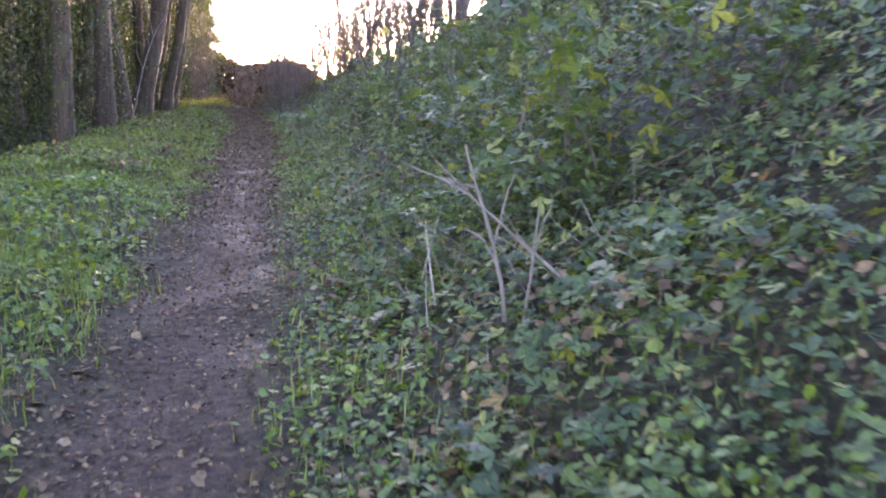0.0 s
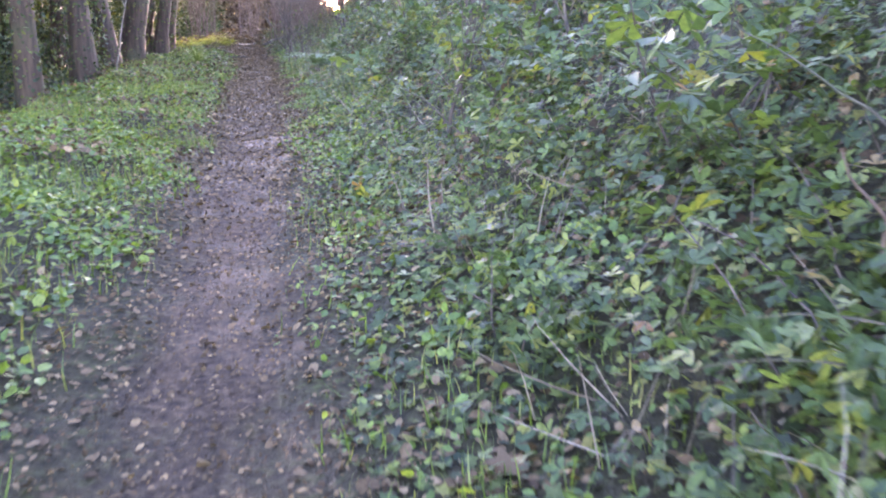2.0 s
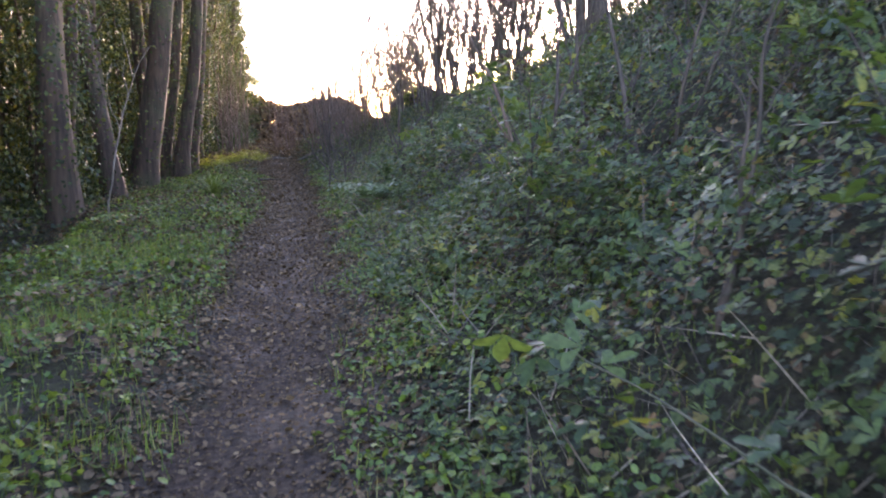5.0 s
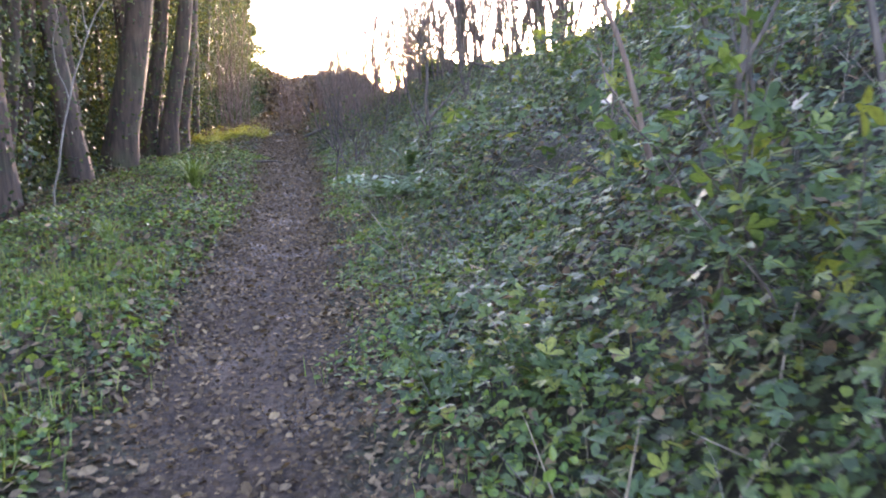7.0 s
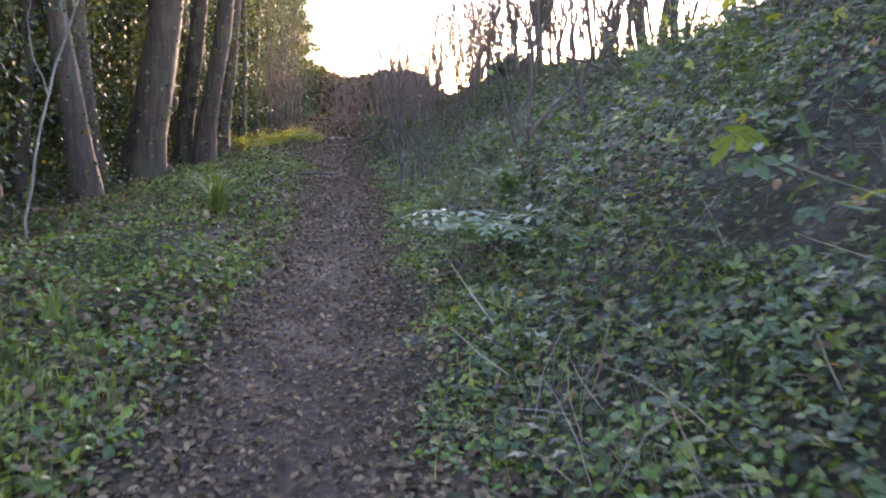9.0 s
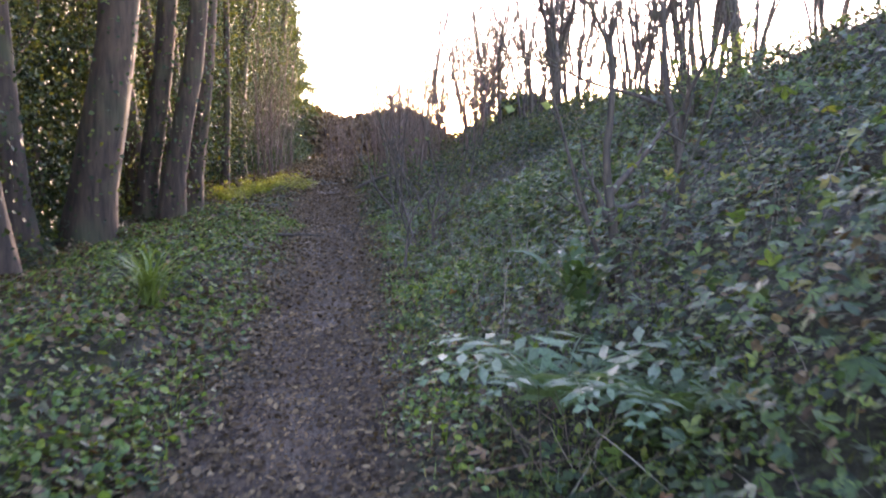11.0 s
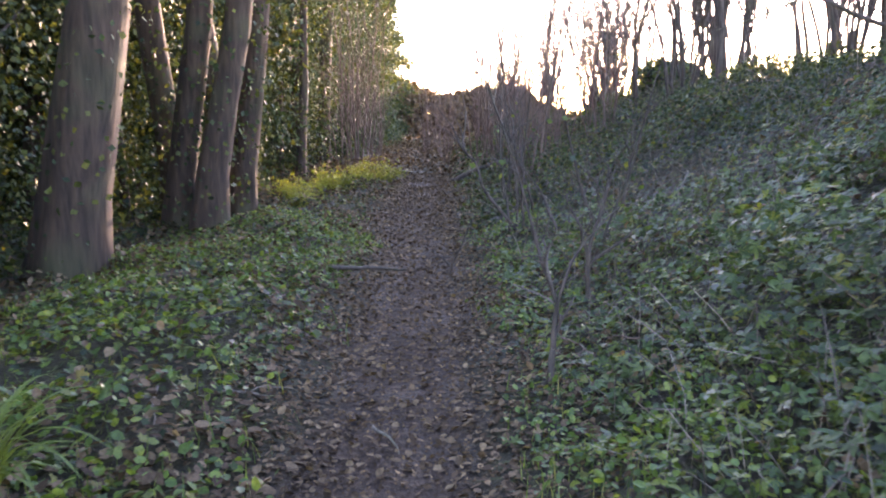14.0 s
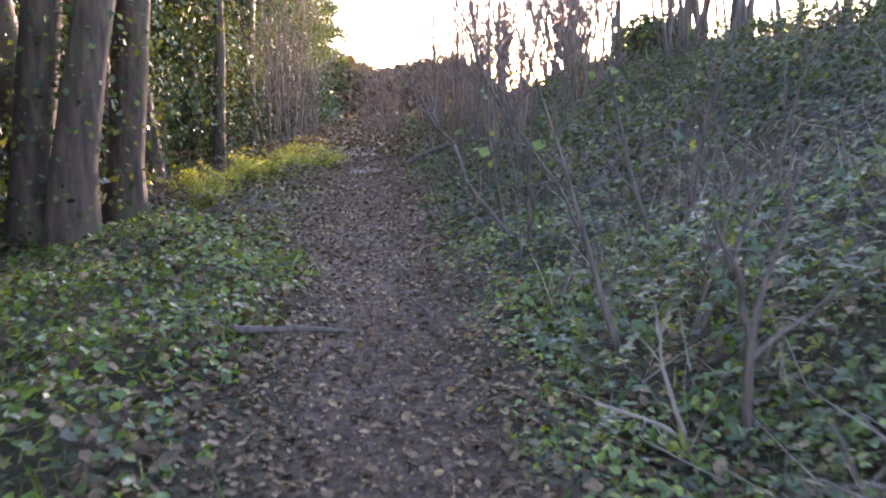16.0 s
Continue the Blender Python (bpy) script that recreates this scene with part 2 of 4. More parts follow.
def trifoil():
    """Three leaflets from one stalk."""
    vs, fs = [HEX[0][:1]], []
    for k, (turn, size) in enumerate(((0.0, 0.6), (1.35, 0.52), (-1.35, 0.52))):
        c, d = math.cos(turn), math.sin(turn)
        v = HEX[0] * size * np.array([0.95, 1, 1]) + np.array([0, 0.1, 0])
        v = np.stack([c * v[:, 0] - d * v[:, 1], d * v[:, 0] + c * v[:, 1] + (0.32 if k == 0 else 0.25), v[:, 2] - 0.05 * k], -1)
        f = HEX[1] + 1 + 5 * k
        fs.append(np.where(HEX[1] == 0, 0, f - 1))
        vs.append(v[1:])
    return np.concatenate(vs), np.concatenate(fs)


TRIFOIL = trifoil()
STALK = (BLADE[0] * np.array([0.28, 1, 1.2]), BLADE[1])


def scatter(name, shape, places, normals, sizes, mat, tilt=0.6, curl=0.3, seed=1, upright=0.0):
    """Many leaves in one mesh: each lies about square to its normal, leaning at random by tilt; upright turns blades up."""
    r = np.random.default_rng(seed)
    tv, tf = shape
    n = len(places)
    nn = normals + r.normal(0, tilt, (n, 3))
    nn /= np.linalg.norm(nn, axis=1, keepdims=True)
    a = r.normal(0, 1, (n, 3))
    if upright:
        a = a * (1 - upright) + np.array([0, 0, 3.0]) * upright
        nn = r.normal(0, 1, (n, 3)) * np.array([1, 1, 0.2])
    fwd = a - (a * nn).sum(1, keepdims=True) * nn
    fwd /= np.linalg.norm(fwd, axis=1, keepdims=True) + 1e-9
    nn = nn - (nn * fwd).sum(1, keepdims=True) * fwd
    nn /= np.linalg.norm(nn, axis=1, keepdims=True) + 1e-9
    side = np.cross(fwd, nn)
    wide = r.uniform(0.8, 1.25, (n, 1, 1))
    bend = 1 + curl * r.normal(0, 1.5, (n, 1, 1))
    v = tv[None] * np.array([1, 1, 1])
    co = (v[..., 0:1] * wide * side[:, None] + v[..., 1:2] * fwd[:, None] + v[..., 2:3] * bend * nn[:, None]) * sizes[:, None, None] + places[:, None]
    faces = (tf[None] + (np.arange(n) * len(tv))[:, None, None]).reshape(-1, 3)
    return mesh_from(name, co.reshape(-1, 3), faces, mat)


def tube(points, radii, sides=6, seed=0, rough=0.0):
    """A tapered tube along points; returns verts, quads."""
    r = np.random.default_rng(seed)
    pts, radii = np.asarray(points, float), np.asarray(radii, float)
    d = np.gradient(pts, axis=0)
    d /= np.linalg.norm(d, axis=1, keepdims=True) + 1e-9
    ref = np.array([0.0, 0, 1]) if abs(d[:, 2]).mean() < 0.7 else np.array([1.0, 0, 0])
    a = np.cross(d, ref)
    a /= np.linalg.norm(a, axis=1, keepdims=True) + 1e-9
    b = np.cross(d, a)
    th = np.linspace(0, 2 * np.pi, sides, endpoint=False)
    rr = radii[:, None] * (1 + rough * (r.random((1, sides)) - 0.5) * 1.4 + rough * (r.random((len(pts), sides)) - 0.5))
    co = pts[:, None] + (a[:, None] * np.cos(th)[None, :, None] + b[:, None] * np.sin(th)[None, :, None]) * rr[..., None]
    i, j = np.meshgrid(np.arange(len(pts) - 1), np.arange(sides), indexing="ij")
    k = (j + 1) % sides
    f = np.stack([i * sides + j, i * sides + k, (i + 1) * sides + k, (i + 1) * sides + j], -1).reshape(-1, 4)
    return co.reshape(-1, 3), f


def joined(tubes):
    vs, fs, o = [], [], 0
    for v, f in tubes:
        vs.append(v)
        fs.append(f + o)
        o += len(v)
    return np.concatenate(vs), np.concatenate(fs)


def wander(start, direction, length, steps, sway, r, lift=0.0):
    """A crooked line of steps points."""
    p, d = np.array(start, float), np.array(direction, float)
    d /= np.linalg.norm(d)
    out = [p.copy()]
    for _ in range(steps):
        d = d + r.normal(0, sway, 3) + np.array([0, 0, lift])
        d /= np.linalg.norm(d)
        p = p + d * (length / steps)
        out.append(p.copy())
    return np.array(out)


# ---- ground ----
def axis(fine_a, fine_b, step, far_a, far_b):
    fine = np.arange(fine_a, fine_b, step)
    grow = np.cumsum(step * 1.18 ** np.arange(1, 70))
    lo, hi = fine_a - grow, fine[-1] + grow
    lo, hi = lo[lo > far_a][::-1], hi[hi < far_b]
    return np.concatenate([[far_a], lo, fine, hi, [far_b]])


def build_ground():
    gx, gy = axis(-5.0, 6.0, 0.1, -500, 500), axis(-1.0, 42, 0.12, -400, 800)
    x, y = np.meshgrid(gx, gy, indexing="ij")
    z = height(x, y)
    i, j = np.meshgrid(np.arange(len(gx) - 1), np.arange(len(gy) - 1), indexing="ij")
    w = len(gy)
    f = np.stack([i * w + j, (i + 1) * w + j, (i + 1) * w + j + 1, i * w + j + 1], -1).reshape(-1, 4)
    me = mesh_from("ground", np.stack([x, y, z], -1).reshape(-1, 3), f, SOIL, True)
    u = np.abs(x - path_x(y)) + (vnoise(x, y, 0.5, 5) - 0.5) * 0.35 + (vnoise(x, y, 0.15, 6) - 0.5) * 0.2
    tread = (1 - smooth(half_width(y) - 0.1, half_width(y) + 0.2, u)) * (1 - smooth(40, 45, y))
    att = me.attributes.new("tread", "FLOAT", "POINT")
    att.data.foreach_set("value", tread.ravel().astype(np.float32))
    tagged(new("ground", me), "bare dark earth with a trodden muddy footpath", "ground", kind="structure")


build_ground()


def sprinkle(count, x0, x1, y0, y1, seed, keep=None):
    """Random places in a strip beside the path (x counted from the path's middle), thinned by keep(x, u, y)."""
    r = np.random.default_rng(seed)
    y = r.uniform(y0, y1, count)
    u = r.uniform(x0, x1, count)
    x = u + path_x(y)
    if keep is not None:
        ok = r.random(count) < keep(x, u, y)
        x, y = x[ok], y[ok]
    return x, y


def stuff(name, me, label, category):
    return tagged(new(name, me), label, category, kind="stuff")


def cover(name, shape, count, strip, size, mat, label, category, keep=None, lift=None, tilt=0.5, upright=0.0, seed=1):
    x, y = sprinkle(count, *strip, seed, keep)
    r = np.random.default_rng(seed + 100)
    h = height(x, y)
    if lift is not None:
        h = h + lift(x, y) * r.random(len(x)) ** 0.6
    places = np.stack([x, y, h + 0.01], -1)
    sizes = r.uniform(*size, len(x))
    return stuff(name, scatter(name, shape, places, slope_normals(x, y), sizes, mat, tilt, 0.3, seed, upright), label, category)


def off_path(edge):
    def keep(x, u, y):
        e = half_width(y) + edge + (vnoise(x, y, 0.5, 5) - 0.5) * 0.4
        return smooth(e - 0.1, e + 0.25, np.abs(u))
    return keep


def bank_lift(x, y):
    u = x - path_x(y)
    return smooth(0.7, 2.0, u) * (0.08 + 0.55 * smooth(0.42, 0.8, vnoise(x, y, 1.1, 9)) + 0.16 * vnoise(x, y, 0.35, 10))


def verge_lift(x, y):
    u = x - path_x(y)
    return 0.02 + 0.16 * smooth(0.4, 0.85, vnoise(x, y, 0.6, 12)) * smooth(0.6, 1.2, np.abs(u))


# ---- low plants ----
def patchy(seed, lo, hi, size=1.3, edge=0.1):
    k = off_path(edge)
    return lambda x, u, y: k(x, u, y) * (0.24 + 0.76 * smooth(lo, hi, 0.65 * vnoise(x, y, size, seed) + 0.35 * vnoise(x, y, size * 0.35, seed + 50)))


def thinning(keep, share):
    """Thins a cover where the path runs in under the trees."""
    return lambda x, u, y: keep(x, u, y) * (1 - share * smooth(16, 22, y))


cover("bank_ivy", LOBED, 60000, (0.5, 4.2, 0.5, 33), (0.026, 0.062), IVY, "dark green ivy leaves covering the earth bank", "ivy", patchy(21, 0.32, 0.62), bank_lift, 0.3, seed=1)
cover("bank_bramble_leaves", TRIFOIL, 32000, (0.8, 4.2, 0.5, 30), (0.035, 0.085), BRAMBLE, "mid green bramble leaves over the bank", "bramble", patchy(22, 0.38, 0.66), lambda x, y: bank_lift(x, y) * 1.25 + 0.05, 0.4, seed=2)
# upper bank takes the darker tree ivy colour to stand in for shade
cover("upper_bank_leaves", DIAMOND, 120000, (3.8, 8.5, 1, 48), (0.03, 0.07), TREE_IVY, "leafy undergrowth on the upper bank, in a darker leaf colour for its shade", "undergrowth", None, lambda x, y: 0.08 + 0.4 * vnoise(x, y, 0.9, 30), 0.6, seed=3)
cover("far_bank_leaves", DIAMOND, 34000, (0.6, 4.2, 32, 60), (0.045, 0.09), IVY, "dark green ivy on the far bank", "ivy", off_path(0.1), bank_lift, 0.5, seed=4)
cover("verge_herbs", HEX, 80000, (-3.2, -0.2, 0.3, 34), (0.025, 0.07), HERB, "low bright green herbs on the verge", "herbs", thinning(patchy(23, 0.25, 0.65, 0.9, 0.12), 0.25), verge_lift, 0.5, seed=5)
cover("verge_ivy", LOBED, 23000, (-4.0, -0.3, 14, 42), (0.035, 0.07), IVY, "ivy leaves creeping over the verge", "ivy", patchy(24, 0.3, 0.7, 1.1, 0.15), verge_lift, 0.45, seed=6)
cover("path_edge_herbs", HEX, 52000, (0.2, 2.3, 0.3, 32), (0.02, 0.055), HERB, "low herbs along the path's edge", "herbs", patchy(25, 0.3, 0.7, 0.7, 0.1), verge_lift, 0.5, seed=7)
cover("verge_grass", BLADE, 60000, (-3.4, -0.2, 0.3, 32), (0.05, 0.14), GRASS, "short green grass on the verge", "grass", thinning(patchy(26, 0.3, 0.7, 1.0, 0.05), 0.85), None, 0.4, 0.75, seed=8)
cover("path_edge_grass", BLADE, 15000, (0.2, 2.0, 0.5, 30), (0.04, 0.12), GRASS, "short grass along the foot of the bank", "grass", patchy(27, 0.35, 0.75, 0.9, 0.05), None, 0.4, 0.75, seed=9)
cover("path_litter", HEX, 62000, (-1.0, 1.0, 0.3, 44), (0.025, 0.06), LITTER, "brown dead leaves trodden into the path", "leaf litter", lambda x, u, y: (0.2 + 0.25 * smooth(10, 18, y) + 0.55 * smooth(0.05, 0.5, np.abs(u))) * (0.3 + 0.7 * smooth(5, 13, y)), None, 0.35, seed=10)
cover("path_crumbs", DIAMOND, 42000, (-0.6, 0.6, 1, 40), (0.008, 0.03), LITTER, "broken leaf crumbs and grit trodden into the path", "leaf litter", None, None, 0.5, seed=15)
cover("verge_litter", HEX, 28000, (-3.6, -0.4, 10, 44), (0.04, 0.085), LITTER, "brown dead leaves lying on the verge", "leaf litter", patchy(28, 0.25, 0.7), verge_lift, 0.4, seed=11)
cover("bank_litter", HEX, 46000, (0.6, 5.0, 0.5, 45), (0.03, 0.065), LITTER, "brown dead leaves among the ivy on the bank", "leaf litter", patchy(29, 0.3, 0.7), lambda x, y: bank_lift(x, y) * 0.8, 0.45, seed=12)
cover("ditch_litter", DIAMOND, 26000, (-12, -2.8, 2, 60), (0.06, 0.13), LITTER, "dead leaves on the woodland floor", "leaf litter", None, None, 0.4, seed=13)
cover("bank_canes", STALK, 16000, (1.0, 5.5, 2.5, 42), (0.18, 0.55), CANE, "thin dead brown canes and stalks among the bank's leaves", "canes", patchy(34, 0.35, 0.7), None, 0.5, 0.3, seed=17)
cover("thicket_undergrowth", DIAMOND, 16000, (-4, 7, 42, 66), (0.06, 0.14), LITTER, "brown dead growth under the thicket", "undergrowth", None, lambda x, y: 0.05 + 0.35 * vnoise(x, y, 1.2, 33), 0.6, seed=16)
cover("woodland_undergrowth", DIAMOND, 45000, (-11, -3.6, 8, 75), (0.06, 0.13), IVY, "dark ivy and scrub under the trees", "undergrowth", None, lambda x, y: 0.1 + 0.9 * smooth(0.4, 0.9, vnoise(x, y, 1.4, 31)), 0.6, seed=14)


# ---- trees ----
def ivy_on(line, radii, count, spread, size, seed, mat=None, shape=DIAMOND):
    """Leaves round a stem."""
    r = np.random.default_rng(seed)
    s = r.random(count) * (len(line) - 1)
    i = np.minimum(s.astype(int), len(line) - 2)
    f = (s - i)[:, None]
    p = line[i] * (1 - f) + line[i + 1] * f
    rad = (radii[i] * (1 - f[:, 0]) + radii[i + 1] * f[:, 0])
    th = r.uniform(0, 2 * np.pi, count)
    out = np.stack([np.cos(th), np.sin(th), 0 * th], -1)
    reach = rad + np.abs(r.normal(0, spread, count)) * (0.4 + 0.6 * vnoise(th * 2, p[:, 2], 0.8, seed % 17))
    return p + out * reach[:, None], out + np.array([0, 0, 0.3])


def ivy_tree(name, tall, radius, lean, seed, ivy, spread, crown, label):
    """A tall trunk with a few limbs, clad in ivy, with a loose leafy crown."""
    r = np.random.default_rng(seed)
    root = tagged(new(name), label, "tree", "trees of the wood")
    line = wander((0, 0, -0.25), (*lean, 1), tall, 14, 0.05, r, 0.03)
    rad = radius * np.linspace(1, 0.35, len(line)) ** 0.9
    rad[0] *= 1.45
    rad[1] *= 1.06
    part("trunk", mesh_from("trunk", *tube(line, rad, 12, seed, 0.16), BARK, True), root)
    places, norms = [], []
    limbs = []
    for k in range(7):
        i = r.integers(5, len(line) - 1)
        th = r.uniform(0, 2 * np.pi)
        limb = wander(line[i], (math.cos(th), math.sin(th), 0.7), r.uniform(1.5, 3.2), 7, 0.16, r, 0.02)
        limbs.append(limb)
        part("limb", mesh_from("limb", *tube(limb, np.linspace(rad[i] * 0.4, 0.012, len(limb)), 6, seed + k), BARK, True), root)
    if ivy:
        p, n = ivy_on(line, rad, ivy, spread, 0.1, seed)
        places.append(p), norms.append(n)
    if crown:
        for limb in limbs:
            i = r.integers(0, len(limb), crown // 7)
            j = r.normal(0, 0.42, (len(i), 3))
            places.append(limb[i] + j), norms.append(r.normal(0, 1, (len(i), 3)) + np.array([0, 0, 0.6]))
    if places:
        p, n = np.concatenate(places), np.concatenate(norms)
        tagged(part("ivy", mesh_as_leaves("ivy", p, n, r.uniform(0.045, 0.1, len(p)), seed), root), "glossy dark ivy leaves", kind="stuff")
    return root


def mesh_as_leaves(name, p, n, sizes, seed, mat=None):
    n = n / (np.linalg.norm(n, axis=1, keepdims=True) + 1e-9)
    return scatter(name, DIAMOND, p, n, sizes, mat or TREE_IVY, 0.55, 0.3, seed)


def ground_z(x, y):
    return float(height(np.array([x]), np.array([y]))[0])


TREES = [
    ivy_tree("ivy_tree", 13, 0.22, (0.04, 0.0), 41, 3639, 0.32, 2800, "tall tree thickly clad in ivy beside the path"),
    ivy_tree("ivy_tree", 14, 0.2, (0.10, 0.02), 42, 1500, 0.3, 2400, "tall brown trunk with sparse ivy beside the path"),
    ivy_tree("ivy_tree", 12, 0.17, (-0.04, 0.03), 43, 4340, 0.5, 2800, "bushy ivy-covered tree in the wood"),
    ivy_tree("ivy_tree", 11, 0.13, (0.05, -0.04), 44, 2800, 0.4, 2100, "slender ivy-covered tree in the wood"),
    ivy_tree("evergreen_tree", 11, 0.1, (0.02, 0.03), 45, 8000, 1.0, 2800, "dense bushy evergreen tree lining the path"),
    ivy_tree("evergreen_tree", 7, 0.07, (-0.03, 0.05), 46, 6000, 0.9, 2000, "dense dark evergreen growth between the trunks"),
]
PLACES = [(0, -4.7, 19.5, 20), (2, -5.9, 18.3, 70), (0, -4.4, 22.3, 200), (3, -4.9, 23.8, 10), (1, -4.6, 26.75, 180), (0, -5.5, 25.4, 120), (3, -5.6, 26.6, 45),
          (2, -6.4, 22.2, 15), (2, -6.6, 25.4, 100), (1, -4.3, 32.95, 60), (1, -4.22, 34.2, 5), (1, -4.85, 33.3, 20), (1, -5.3, 34.6, 300), (0, -5.2, 36.6, 300), (2, -5.5, 39.5, 10), (3, -5.1, 42.5, 80), (2, -5.8, 45.5, 130),
          (0, -5.6, 48.5, 50), (2, -6.0, 52, 210), (2, -6.2, 56, 33), (0, -6.0, 60, 95), (2, -6.2, 64, 280), (2, -6.6, 69, 190), (2, -7.2, 30.5, 155), (0, -7.4, 34.5, 215),
          (2, -7.6, 38.5, 75), (2, -8.2, 43, 300), (0, -8.4, 28, 12), (2, -8.8, 21, 200), (0, -9.5, 25, 40), (3, -9.0, 17, 140), (2, -8, 48, 110), (2, -8.4, 55, 20), 
          (3, -6.9, 15.5, 30), (2, -10.5, 14.5, 160),
          (5, -6.3, 20.3, 0), (5, -6.6, 23.9, 90), (5, -6.4, 27.3, 180), (5, -6.5, 31.4, 270), (5, -6.1, 34.6, 30), (5, -6.6, 37.6, 120), (4, -6.2, 41, 0), (4, -6.0, 44.3, 60), (4, -5.9, 47.3, 200),
          (4, -5.9, 50.5, 100), (4, -5.8, 54, 310), (4, -5.8, 58, 20), (4, -5.7, 62, 80), (4, -5.9, 66, 250), (4, -7.6, 21.5, 130), (4, -8.6, 25.5, 10), (4, -8.3, 31.5, 250), (4, -8.6, 36.5, 200), (5, -9.4, 19.2, 20),
          (5, -8.2, 17.0, 300)]
used = set()
for kind, x, y, turn in PLACES:
    m = pose(x, y, ground_z(x, y), 0, 0, turn)
    if kind in used:
        copy_thing(TREES[kind], m)
    else:
        used.add(kind)
        TREES[kind].matrix_basis = m

big = ivy_tree("ash_tree", 15, 0.31, (0.2, 0.0), 51, 1700, 0.3, 3000, "broad brown leaning trunk with patches of ivy")
big.matrix_basis = pose(-4.75, 29.8, ground_z(-4.75, 29.8))
twin = ivy_tree("ash_tree", 14, 0.2, (-0.03, 0.02), 52, 1300, 0.18, 2500, "brown trunk with ivy at its foot")
twin.matrix_basis = pose(-5.2, 28.75, ground_z(-5.2, 28.75))


def conifer(name, tall, reach, seed, label):
    """A tall evergreen, widest near its foot, with drooping sprays and stray branch ends."""
    r = np.random.default_rng(seed)
    root = tagged(new(name), label, "tree", "evergreens lining the path")
    line = wander((0, 0, -0.2), (0, 0, 1), tall, 12, 0.02, r, 0.05)
    part("trunk", mesh_from("trunk", *tube(line, np.linspace(0.17, 0.03, len(line)), 8, seed, 0.12), BARK, True), root)
    boughs, places, norms = [], [], []
    for k in range(110):
        h = r.uniform(0.05, 0.97)
        base = line[int(h * 12)]
        a = r.uniform(0, 2 * np.pi)
        ln = reach * (1.05 - 0.75 * h) * r.uniform(0.65, 1.05) * (1.35 if k % 14 == 0 else 1.0)
        bough = wander(base + np.array([0, 0, r.uniform(0, tall / 12)]), (math.cos(a), math.sin(a), 0.25), ln, 7, 0.09, r, -0.07)
        boughs.append(tube(bough, np.linspace(0.022, 0.006, len(bough)), 4, k))
        i = r.random(150) ** 0.7 * 6.99
        j = i.astype(int)
        p = bough[j] + (bough[j + 1] - bough[j]) * (i - j)[:, None]
        places.append(p + r.normal(0, 0.15, (150, 3)) * np.array([1, 1, 1.3]) - np.array([0, 0, 0.1]))
        norms.append(r.normal(0, 0.6, (150, 3)) + np.array([math.cos(a), math.sin(a), 0.5]))
    tagged(part("bough_spray", mesh_from("bough_spray", *joined(boughs), BARK), root), kind="stuff")
    p, n = np.concatenate(places), np.concatenate(norms)
    tagged(part("foliage", mesh_as_leaves("foliage", p, n, r.uniform(0.09, 0.19, len(p)), seed), root), "yellow-green backlit evergreen leaves", kind="stuff")
    return root


EVERGREENS = [conifer("conifer_tree", 15, 1.75, 47, "tall dense evergreen standing over the path's bend"),
              conifer("conifer_tree", 12, 1.6, 48, "dense yellow-green evergreen in the row along the path")]
seen = set()
for kind, x, y, turn, size in ((0, -5.75, 70.5, 0, 1.0), (1, -6.3, 66.5, 40, 1.0), (0, -6.4, 62.5, 130, 0.95), (1, -6.3, 58.5, 220, 1.0), (0, -6.4, 54.5, 300, 0.9), (1, -6.2, 50.5, 80, 1.0),
                               (0, -6.5, 46.5, 170, 0.9), (1, -6.3, 42.5, 260, 0.95), (0, -6.9, 38.5, 20, 0.85), (1, -7.2, 34.5, 100, 0.9), (0, -6.9, 74.5, 60, 1.0), (1, -7.8, 29.5, 10, 0.9), (1, -7.6, 24.5, 150, 0.8), (0, -9.4, 27.0, 70, 0.9), (1, -9.8, 31.5, 30, 1.0),
                               (0, -9.6, 36.0, 250, 1.0), (1, -9.4, 40.5, 190, 1.0), (0, -9.0, 45.0, 110, 1.0), (1, -8.9, 50.0, 330, 1.0), (0, -8.9, 55.5, 10, 1.0), (1, -8.8, 61.0, 90, 1.0), (1, -9.8, 21.5, 280, 0.9)):
    m = pose(x, y, ground_z(x, y), 0, 0, turn) @ Matrix.Scale(size, 4)
    if kind in seen:
        copy_thing(EVERGREENS[kind], m)
    else:
        seen.add(kind)
        EVERGREENS[kind].matrix_basis = m


